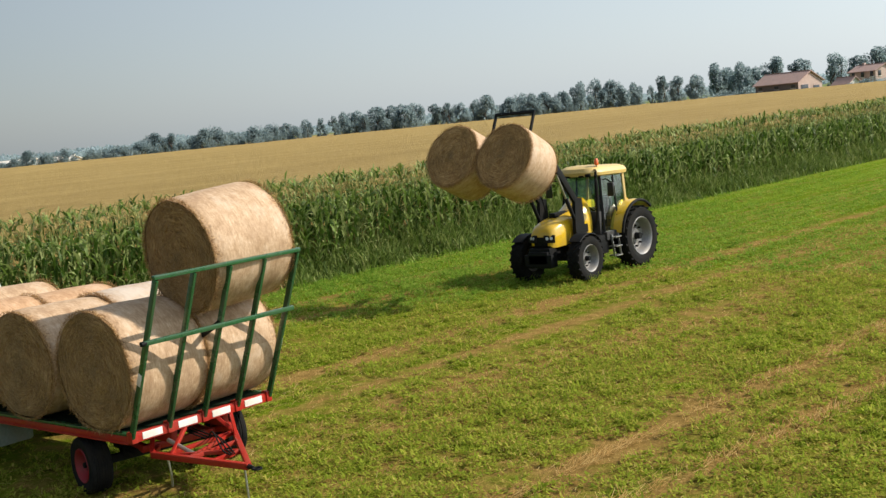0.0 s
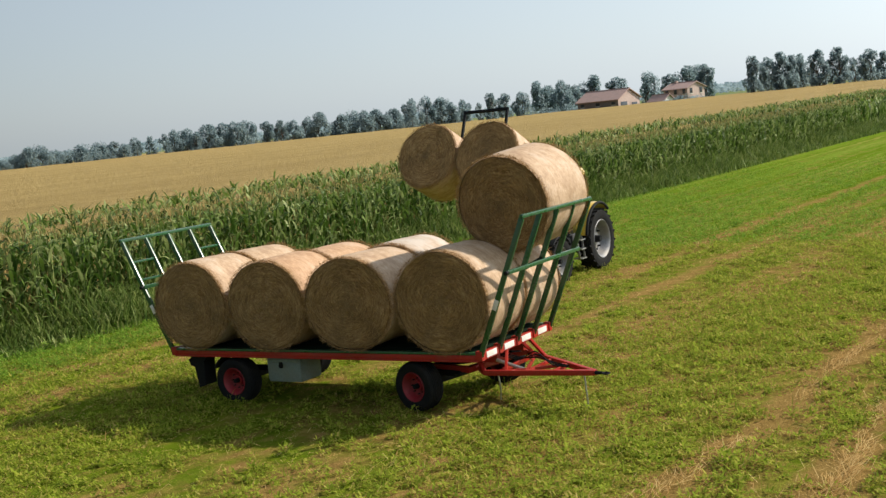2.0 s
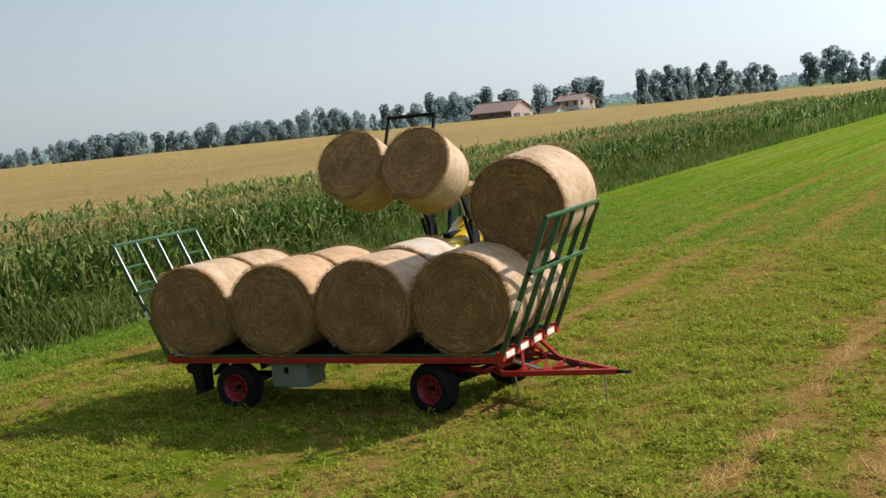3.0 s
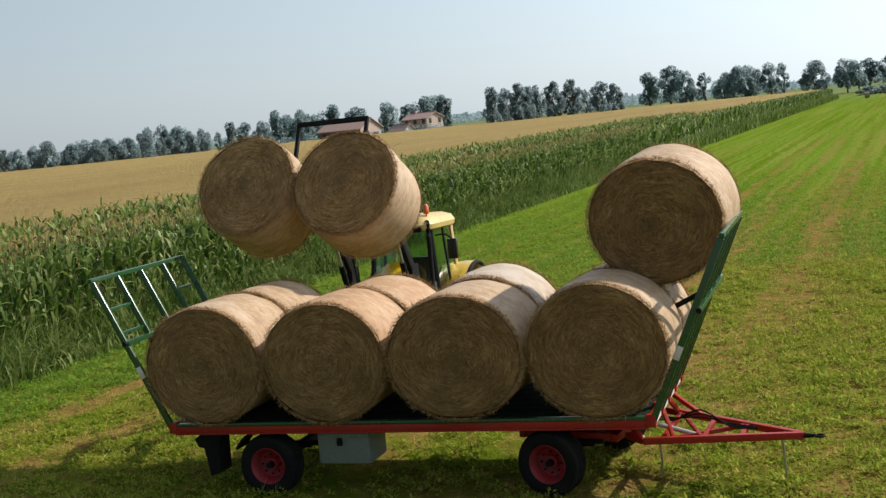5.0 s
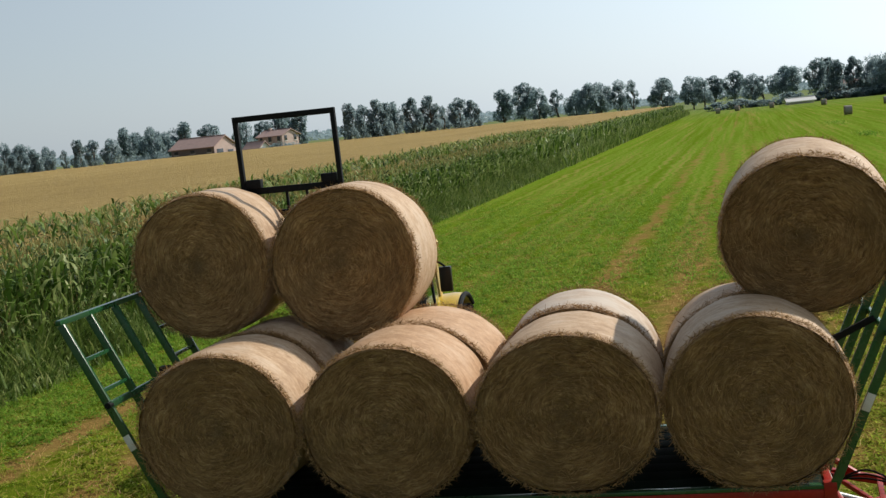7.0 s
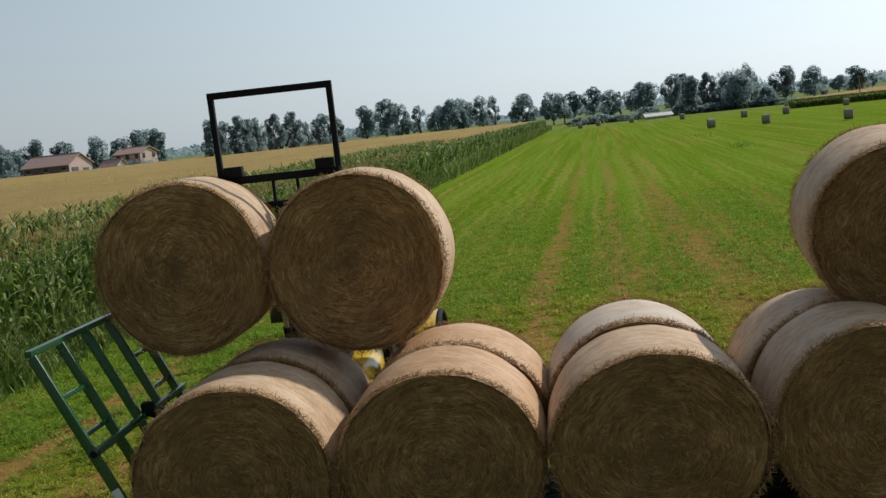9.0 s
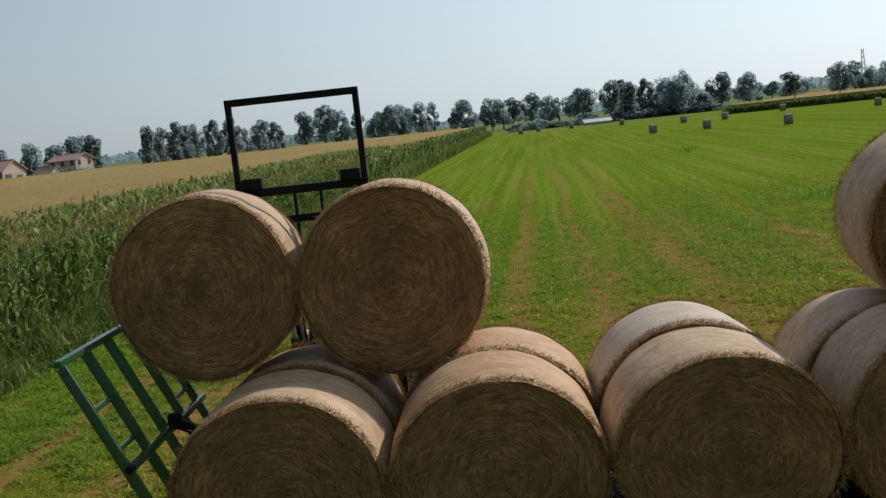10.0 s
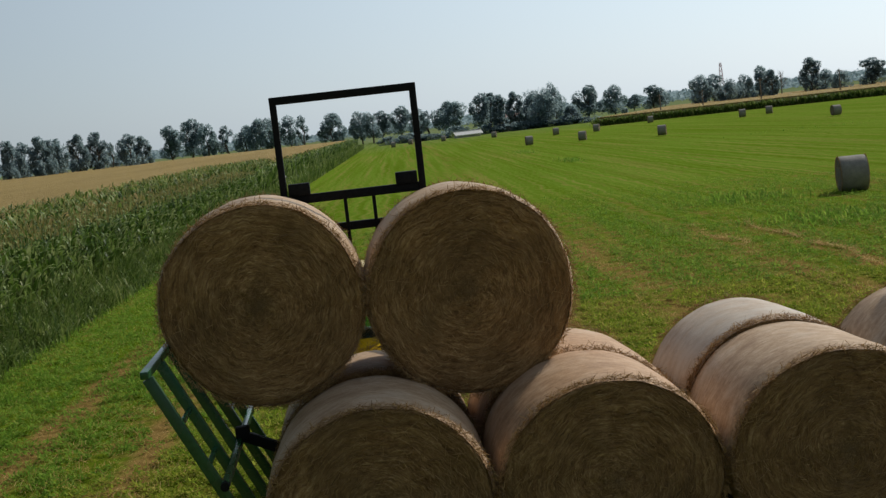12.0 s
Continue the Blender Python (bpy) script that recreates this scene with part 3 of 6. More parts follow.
def build_loose_straw():
    sets = []
    for c, n, w, y0, y1 in ((7.05, 6500, 0.10, -7, 30), (8.6, 8500, 0.08, -9, 30), (0.0, 3000, 1.0, 2, 26), (-6.6, 4200, 1.2, -6, 12), (-4.0, 1400, 1.4, -6, 20), (5.0, 900, 2.5, -8, 25), (3.0, 2600, 0.7, -10, 24)):
        y = RNG.uniform(y0, y1, n)
        wob = np.array([noise.noise(Vector((b * 0.35, c, 0))) * 0.5 for b in y])
        p = np.c_[c + 0.045 * y + wob + RNG.normal(0, w, n), y, RNG.uniform(0.01, 0.06, n)]
        p = p[np.array([noise.noise(Vector((a * 0.8, b * 0.55, 6.0))) for a, b in p[:, :2]]) > RNG.uniform(-0.35, 0.35, n)]
        n = len(p)
        sets.append((*blades(p, RNG.normal(1.57, 0.6, n), RNG.uniform(0.08, 0.30, n), RNG.uniform(-0.05, 0.35, n), RNG.uniform(0, 0.6, n), RNG.uniform(0.004, 0.009, n), 1, 0.6), 0))
    n = 70000
    p = np.c_[RNG.uniform(-11, 19, n), RNG.uniform(-17, 30, n), RNG.uniform(0.008, 0.05, n)]
    sets.append((*blades(p, RNG.uniform(0, 6.283, n), RNG.uniform(0.05, 0.15, n), RNG.uniform(-0.1, 0.5, n), RNG.uniform(0, 0.6, n), RNG.uniform(0.004, 0.009, n), 1, 0.6), 0))
    ob = new("loose_straw", gather("loose_straw", sets, [M_STRAW_LINE]))
    tagged(ob, "pale straw left in lines on the mown meadow", "straw", kind="stuff")


def build_maize():
    """The stand of maize: whole plants along the edge, tops and tassels behind it."""
    sets = []

    def stand(p, height, leaves, seg, tassels, low=0.25, spreadout=1.0):
        n = len(p)
        turn = RNG.uniform(0, 6.283, n)
        for k in range(leaves):
            h = height * (low + (0.93 - low) * k / max(1, leaves - 1)) * RNG.uniform(0.95, 1.05, n)
            base = np.c_[p[:, :2], h]
            a = turn + np.pi * (k % 2) + RNG.normal(0, 0.35, n)
            size = (0.38 + 0.24 * math.sin(math.pi * (k + 0.6) / leaves)) * spreadout * ((1.0, 0.75, 0.55)[max(0, k - leaves + 3)] if leaves > 4 else 1.0)
            sets.append((*blades(base, a, size * RNG.uniform(0.8, 1.2, n), (RNG.uniform(1.05, 1.42, n) if k < leaves - 2 else RNG.uniform(0.7, 1.3, n)), RNG.uniform(0.9, 2.3, n), RNG.uniform(0.065, 0.11, n) * spreadout, seg), 0))
        if low < 0.5:
            sets.append((*blades(np.c_[p[:, :2], np.zeros(n)], turn, height, 1.5708 + RNG.normal(0, 0.03, n), 0.0, 0.035, 1, 0.8), 1))
        for k in range(tassels):
            base = np.c_[p[:, :2], height * 0.93]
            sets.append((*blades(base, RNG.uniform(0, 6.283, n), RNG.uniform(0.16, 0.30, n), RNG.uniform(1.0, 1.55, n), RNG.uniform(0.0, 0.8, n), 0.022 * spreadout, 2, 0.5), 2))

    def row_points(offset, y0, y1, gap):
        y = np.arange(y0, y1, gap) + RNG.normal(0, gap * 0.2, len(np.arange(y0, y1, gap)))
        return np.c_[edge_x(y) - offset + RNG.normal(0, 0.06, len(y)), y, np.zeros(len(y))]

    for k in range(4):
        p = row_points(0.2 + 0.7 * k, -14, 75, 0.16)
        stand(p, RNG.uniform(2.4, 2.7, len(p)) - 0.002 * np.clip(p[:, 1], 0, 75), 12 if k < 2 else 10, 4, (3, 4, 4, 4)[k], 0.15 if k < 2 else 0.4)
    for k in range(3):
        p = row_points(0.2 + 0.9 * k, 75, 285, 0.5)
        stand(p, RNG.uniform(2.2, 2.6, len(p)), 8, 2, (0, 1, 2)[k], 0.15, 1.7)
    for depth0, depth1, y0, y1, dens, sc in ((2.6, 5.5, -14, 110, 6.0, 0.9), (5.5, 9, -14, 110, 3.0, 0.9)):
        n = int((depth1 - depth0) * (y1 - y0) * dens)
        y = RNG.uniform(y0, y1, n)
        p = np.c_[edge_x(y) - RNG.uniform(depth0, depth1, n), y, np.zeros(n)]
        stand(p, RNG.uniform(2.45, 2.75, n), 0 if depth0 > 8 else (3 if depth0 > 5 else 4), 2, 3, 0.84, sc)
    ob = new("maize_plants", gather("maize_plants", sets, [M_MAIZE, M_STALK, M_TASSEL]))
    tagged(ob, "tall green maize in tassel standing in rows", "maize", kind="stuff")
    bm = bmesh.new()
    outline = [(edge_x(-20) - 3.4, -20), (edge_x(120) - 3.4, 120), (edge_x(300) - 3.4, 300), (-70, 305), (-112, 268), (-128, 276), (-232, 262), (-345, 172), (-410, 60), (-410, -20)]
    plate(bm, outline, 0.02, 2.45, "Z")
    ob = part("maize_canopy", bm, M_CANOPY, smooth=False)
    tagged(ob, "tan tasselled tops of the wide maize field", "maize", kind="stuff")


def build_verge():
    """Tall wild grass along the foot of the maize."""
    n = 32000
    y = RNG.uniform(-14, 80, n)
    off = np.abs(RNG.normal(0, 0.9, n))
    p = np.c_[edge_x(y) + 1.0 - off + RNG.normal(0, 0.1, n), y, np.zeros(n)]
    grow = np.array([noise.noise(Vector((a * 0.5, b * 0.5, 2.0))) for a, b in p[:, :2]])
    h = np.clip(0.30 + 0.70 * off + 0.5 * grow, 0.2, 1.35) * RNG.uniform(0.7, 1.2, n)
    sets = [(*blades(p, RNG.uniform(0, 6.283, n), h * 1.15, RNG.uniform(1.15, 1.55, n), RNG.uniform(0.5, 1.9, n), RNG.uniform(0.02, 0.05, n), 3), 0)]
    n = 9000
    y = RNG.uniform(80, 285, n)
    p = np.c_[edge_x(y) + RNG.uniform(-0.6, 1.2, n), y, np.zeros(n)]
    sets.append((*blades(p, RNG.uniform(0, 6.283, n), RNG.uniform(0.6, 1.5, n), RNG.uniform(1.1, 1.5, n), RNG.uniform(0.3, 1.4, n), 0.10, 2), 0))
    for cx, cy, rx, ry, k, hh in ((13.1, 37.2, 1.0, 1.3, 420, 0.50), (12.5, 27.5, 1.0, 1.2, 520, 0.45), (15.7, 89.5, 0.4, 2.0, 160, 0.5), (17.1, 123.7, 0.5, 3.5, 160, 0.35), (40, 100, 3.0, 2.0, 60, 0.3)):
        p = np.c_[RNG.normal(cx, rx, k), RNG.normal(cy, ry, k), np.zeros(k)]
        sets.append((*blades(p, RNG.uniform(0, 6.283, k), hh * RNG.uniform(0.4, 1.0, k), RNG.uniform(0.6, 1.4, k), RNG.uniform(0.8, 2.0, k), 0.04 if cy < 60 else 0.07, 2), 1))
    ob = new("tall_grass", gather("tall_grass", sets, [M_WEED, M_LUSH]))
    tagged(ob, "tall dark green wild grass along the field edge", "grass", kind="stuff")


def build_far_field():
    """A second stand of maize far across the meadow, and the wooded horizon."""
    bm = bmesh.new()
    plate(bm, [(48, 232), (75, 226), (120, 205), (260, 150), (330, 230), (200, 330), (90, 330)], 0.02, 1.7, "Z")
    ob = part("far_maize_canopy", bm, M_CANOPY, smooth=False)
    tagged(ob, "tan tops of a distant maize field", "maize", kind="stuff")
    n = 16000
    s = RNG.random(n)
    px, py = np.interp(s, [0, 0.15, 0.4, 1], [47, 75, 120, 262]), np.interp(s, [0, 0.15, 0.4, 1], [231, 225, 204, 149])
    p = np.c_[px + RNG.normal(0, 0.5, n), py - RNG.uniform(0, 1.2, n), RNG.uniform(0, 0.9, n)]
    sets = [(*blades(p, RNG.uniform(0, 6.283, n), RNG.uniform(0.6, 1.1, n), RNG.uniform(0.8, 1.5, n), RNG.uniform(0.4, 1.6, n), 0.2, 2), 0)]
    ob = new("far_maize_edge", gather("far_maize_edge", sets, [M_WEED]))
    tagged(ob, "dark green edge of a distant maize field", "maize", kind="stuff")
    n = 60000
    a = np.radians(RNG.uniform(-75, 45, n))
    d = RNG.uniform(900, 1300, n)
    top = np.array([6.5 + 4.5 * noise.noise(Vector((math.degrees(b) * 0.35, 0, 0))) + 1.5 * noise.noise(Vector((math.degrees(b) * 2.5, 0, 4))) for b in a])
    p = np.c_[d * np.sin(a), d * np.cos(a), RNG.random(n) * np.clip(top, 1, 14)]
    sets = [(*blades(p, RNG.uniform(0, 6.283, n), RNG.uniform(1.5, 3, n), RNG.uniform(-0.5, 1.2, n), RNG.uniform(0, 1.5, n), RNG.uniform(1.5, 3, n), 1, 0.6), 0)]
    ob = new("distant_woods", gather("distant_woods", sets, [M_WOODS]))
    tagged(ob, "low wooded horizon beyond the fields", "woods", kind="stuff")


# ---------------------------------------------------------------- trees
def tree_parts(seed, height, width, crown_low, lobes, leaves, leaf, spindly=0.0):
    """A trunk with limbs, and a crown of leaf sprays gathered round the limb ends."""
    rng = np.random.default_rng(seed)
    bm = bmesh.new()
    r0 = 0.028 * height
    bend = [Vector((rng.normal(0, 0.012 * height) * k, rng.normal(0, 0.012 * height) * k, height * 0.85 * k / 5)) for k in range(6)]
    for k in range(5):
        rod(bm, bend[k], bend[k + 1], r0 * (1 - 0.17 * k), r0 * (1 - 0.17 * (k + 1)), 8)
    centres = []
    for k in range(lobes):
        f = (k + 0.5) / lobes
        z = height * (crown_low + (0.96 - crown_low) * f)
        spreadout = width / 2 * (math.sin(math.pi * (0.18 + 0.74 * f)) ** 0.8) * rng.uniform(0.35, 1.0)
        a = k * 2.4 + rng.normal(0, 0.7)
        c = Vector((spreadout * math.cos(a), spreadout * math.sin(a), z))
        start = bend[min(5, max(1, int(f * 4.5)))]
        rod(bm, start, start.lerp(c, 0.9), r0 * 0.35, r0 * 0.1, 6)
        centres.append((c, width * rng.uniform(0.13, 0.29)))
    vs = []
    for _ in range(leaves):
        c, r = centres[rng.integers(lobes)]
        d = rng.normal(0, 1, 3)
        d /= np.linalg.norm(d)
        d *= r * rng.uniform(0.35, 1.0) ** 0.5
        vs.append((c.x + d[0], c.y + d[1], max(height * crown_low * 0.75, c.z + d[2] * (1.0 + spindly))))
    vs = np.array(vs)
    n = len(vs)
    v, f = blades(vs, rng.uniform(0, 6.283, n), leaf * rng.uniform(0.6, 1.4, n), rng.uniform(-1.2, 1.3, n), rng.uniform(-0.8, 1.2, n), leaf * rng.uniform(0.7, 1.2, n), 1, 0.5)
    return bm, v, f


TREE_KINDS = {
    "poplar": (3, 11.8, 4.3, 0.20, 18, 5200, 0.34, 0.4), "round": (5, 9.4, 7.2, 0.22, 17, 6000, 0.36, 0.0),
    "open": (8, 10.2, 5.8, 0.28, 13, 4400, 0.34, 0.2), "wide": (13, 8.2, 8.6, 0.14, 22, 6600, 0.36, 0.0),
    "oak": (17, 8.8, 7.4, 0.20, 13, 5200, 0.36, 0.0), "ragged": (29, 10.4, 6.2, 0.24, 10, 3900, 0.34, 0.3),
    "slim": (21, 9.0, 3.2, 0.28, 9, 1500, 0.32, 0.3), "bush": (34, 4.2, 6.0, 0.05, 14, 2400, 0.34, 0.0),
    "cypress": (55, 7.5, 1.7, 0.05, 12, 1700, 0.22, 1.2),
}
TREE_LABELS = {
    "poplar": "tall oval poplar beyond the maize, greyed by painted haze", "round": "broad round-crowned deciduous tree on the horizon",
    "open": "open-crowned tree with gaps between its boughs", "wide": "low spreading dark green tree in the far hedge",
    "oak": "broad uneven tree with a lobed crown, greyed by painted haze", "ragged": "tall ragged tree with a thin uneven crown",
    "slim": "small slender tree with a sparse crown", "bush": "dense dark shrub beside the farm", "cypress": "narrow dark cypress beside the farmhouse",
}
TREES = {}


def grow(kind, bearing, distance, height, width, eye):
    """A tree of a given height and crown width, by its bearing and distance from a spot on the meadow."""
    first = kind not in TREES
    if first:
        bm, v, f = tree_parts(*TREE_KINDS[kind])
        root = thing("tree", TREE_LABELS[kind], "tree", group="trees round the fields")
        part("trunk", bm, M_BARK, root)
        crown = new("crown", mesh_from("crown", v, f, [M_HAZY_CROWN]))
        crown.parent = root
        TREES[kind] = root, np.percentile(v[:, 2], 99.5), 2 * np.percentile(np.hypot(v[:, 0], v[:, 1]), 84)
    root, tall, broad = TREES[kind]
    a = radians(bearing)
    m = pose(eye[0] + distance * math.sin(a), eye[1] + distance * math.cos(a), 0, 0, 0, (bearing * 77.7) % 360) @ Matrix.Diagonal((width / broad, width / broad, height / tall, 1))
    if first:
        root.matrix_basis = m
    else:
        made = copy_thing(root, pose(0, 0, 0))
        made.matrix_basis = m


def build_trees():
    """Groves by kind, bearing, height, crown width and, where it differs, distance."""
    far_west = [("round", -60.05, 4.4, 3.3), ("round", -59.42, 6, 4.1), ("wide", -58.6, 5, 4.1), ("wide", -57.79, 5.6, 4.6)]
    west_hedge = [("wide", -55.78, 4.8, 4.1), ("wide", -55.2, 4.6, 4.9), ("wide", -54.59, 5, 5.8), ("wide", -53.62, 5.6, 7.4), ("round", -52.85, 7.2, 5.8), ("open", -52.3, 6.7, 3.6),
        ("wide", -51.81, 4.7, 4.1), ("round", -51.29, 5.7, 4.1), ("round", -50.89, 7, 4.9), ("wide", -50.26, 7.2, 6.6), ("wide", -49.6, 5.8, 4.9), ("wide", -48.53, 6.4, 6.6),
        ("wide", -47.76, 6.5, 5.8), ("open", -47.07, 6.5, 3.3), ("round", -46.63, 5.6, 3.6), ("open", -46.09, 6.8, 3.6), ("slim", -45.5, 6.9, 3), ("slim", -44.85, 7, 2.6),
        ("round", -44.4, 7.7, 3.6), ("round", -43.88, 7.7, 5.8), ("open", -43.46, 6.7, 3.3)]
    west_row = [("round", -42.83, 8.2, 5.8), ("open", -42.09, 8.3, 4.1), ("round", -41.52, 8.1, 5.8), ("round", -41, 8.1, 4.9), ("open", -40.17, 7.6, 3.6), ("poplar", -39.56, 7.4, 3),
        ("round", -39.04, 7.1, 4.6), ("open", -38.37, 7.7, 3.6), ("round", -37.78, 8.4, 4.9), ("round", -36.8, 7.3, 4.6), ("wide", -36.12, 7.9, 6.6), ("round", -35.6, 7.6, 4.9),
        ("round", -34.94, 7.7, 5.8), ("round", -34.15, 7.5, 4.9), ("round", -33.41, 9.2, 4.6), ("open", -32.72, 9.6, 4.6), ("round", -32.15, 9, 5.8), ("open", -31.52, 7.5, 3.6),
        ("round", -30.99, 7.8, 4.1), ("slim", -30.23, 6.8, 2), ("poplar", -29.73, 8.7, 3.3), ("open", -29.08, 8.4, 4), ("round", -28.2, 8.3, 4.9)]
    farm = [("open", -27.32, 11.4, 5.5), ("open", -26.83, 9.9, 5.9), ("round", -26.31, 10.7, 5.9), ("round", -25.76, 9.1, 5.9), ("open", -24.9, 11.6, 6.7), ("open", -23.65, 10.1, 5.9),
        ("cypress", -22.45, 10.6, 2.5), ("open", -22.08, 10.8, 5.5), ("open", -21.43, 9.4, 4.7), ("open", -20.67, 11.3, 5.9), ("round", -20.18, 11.2, 6.7), ("poplar", -19.75, 11.1, 4.9),
        ("cypress", -19.48, 4.3, 1.4)]
    poplars = [("poplar", -15.74, 10.8, 3.8), ("open", -15.14, 10.3, 3.8), ("poplar", -14.42, 10.9, 4.4), ("poplar", -13.96, 10.1, 3.1), ("open", -13.56, 10.2, 3.9), ("poplar", -12.82, 10.5, 3.9),
        ("poplar", -12.05, 10.7, 4.4), ("slim", -11.36, 8.1, 3.4), ("open", -10.68, 9.4, 4.7), ("poplar", -10.03, 8.7, 3.8)]
    north = [("open", -8.51, 12.5, 6.8), ("open", -7.62, 14, 7.2), ("round", -6.95, 11.4, 6.4), ("slim", -6.05, 10.7, 4.7), ("round", -5.2, 10.1, 6.4), ("round", -4.67, 11.5, 6.8),
        ("round", -4.03, 11.4, 6.8), ("open", -3.13, 11.6, 6.8), ("slim", -2.57, 11.2, 3.8), ("round", -1.24, 10.9, 7.6), ("round", 0.14, 10.4, 6.8), ("open", 0.63, 9.7, 5.3),
        ("open", 1.07, 9.9, 5.3), ("open", 1.94, 10.8, 5.9), ("round", 2.71, 9, 5.9), ("slim", 3.19, 8.3, 4.2), ("round", 4.05, 10.6, 7.6), ("round", 4.4, 10, 7.2)]
    east = [("open", 6.42, 10.5, 4.8), ("poplar", 6.87, 10.5, 4.8), ("poplar", 7.32, 9.5, 4.1), ("poplar", 8.04, 10, 4.1), ("wide", 8.9, 9.6, 6.9), ("wide", 9.43, 9.6, 6.6),
        ("open", 9.92, 11.1, 4.1), ("open", 10.19, 8.4, 3.8), ("round", 10.65, 4.8, 3.8), ("open", 11.38, 9.4, 5.9), ("round", 12.67, 8.7, 6.2), ("round", 12.04, 5.8, 5, 520),
        ("round", 13.52, 6.6, 6.6, 520), ("open", 14.45, 7.6, 5.9), ("round", 14.92, 5.9, 4.4, 520), ("round", 16.5, 8.6, 5.2), ("open", 17.18, 8.6, 4.8), ("wide", 17.85, 6.7, 5.9),
        ("round", 18.53, 7.5, 4.1), ("round", 19.25, 9.2, 6.2), ("poplar", 19.65, 7.9, 3.5), ("poplar", 21.38, 9.9, 4.8), ("round", 22.01, 6.6, 4.5), ("round", 22.66, 5.9, 4.1),
        ("open", 23.92, 8.1, 6.2)]
    for rows, distance, eye in ((far_west, 310, (15.8, -9.6)), (west_hedge, 310, (13.9, -13.8)), (west_row, 310, (13.9, -13.8)), (farm, 356, (13.9, -13.8)), (poplars, 295, (2.7, -12.2)), (north, 400, (2.7, -12.2)), (east, 325, (-2.4, -9.5))):
        for k, (kind, bearing, height, width, *other) in enumerate(rows):
            away = other[0] if other else distance + 7 * math.sin(k * 2.1)
            kind = {"round": ("round", "oak"), "open": ("open", "ragged")}.get(kind, (kind, kind))[(k // 2) % 2]
            grow(kind, bearing, away, height, width, eye)
    # low growth that closes the rows at their feet
    for k in range(30):
        grow("bush", -61 + 1.15 * k + 0.4 * math.sin(k * 3.1), 330, 3.0 + 0.9 * math.sin(k * 1.3), 8 + 2 * math.sin(k * 2.2), (13.9, -13.8))
    for k, bearing in enumerate((-27.0, -26.2, -25.5, -24.7, -20.9, -20.2)):
        grow("bush", bearing, 345, 3.6 + 0.8 * math.sin(k * 2.3), 6.5, (13.9, -13.8))
    for bearing, away, height, width in ((-20.95, 322, 3.4, 5.0), (-20.3, 318, 3.0, 6.0), (-21.7, 320, 2.6, 3.5)):
        grow("bush", bearing, away, height, width, (13.9, -13.8))
    for k, bearing in enumerate((2.2, 3.2, 4.0, 5.2, 6.1, 6.9, 7.6, 8.4, 9.1, 9.8, 10.5, 11.3)):
        grow("bush", bearing, 318, 2.2 + 0.6 * math.sin(k * 2.7), 6.5, (-2.4, -9.5))


def build_bare_tree(x, y, height):
    """A dead tree: a pale trunk with bare forked boughs."""
    rng = np.random.default_rng(61)
    root = thing("bare_tree", "thin dead tree with bare pale boughs", "tree", pose(x, y, 0))
    bm = bmesh.new()
    rod(bm, (0, 0, 0), (0.1, 0, height * 0.55), 0.22, 0.12, 8)
    rod(bm, (0.1, 0, height * 0.54), (0, 0, height * 0.96), 0.12, 0.04, 7)
    part("trunk", bm, M_WOOD, root)
    for k in range(14):
        bm = bmesh.new()
        z = height * rng.uniform(0.42, 0.8)
        a = rng.uniform(0, 6.283)
        reach = height * rng.uniform(0.12, 0.26)
        tip = Vector((reach * math.cos(a), reach * math.sin(a), z + reach * rng.uniform(0.7, 1.2)))
        rod(bm, (0.05, 0, z), tip, 0.07, 0.03, 6)
        for _ in range(3):
            start = Vector((0.05, 0, z)).lerp(tip, rng.uniform(0.4, 0.95))
            rod(bm, start, start + Vector((rng.normal(0, 0.5), rng.normal(0, 0.5), rng.uniform(0.4, 1.1))), 0.035, 0.018, 5)
        part("bough", bm, M_WOOD, root)


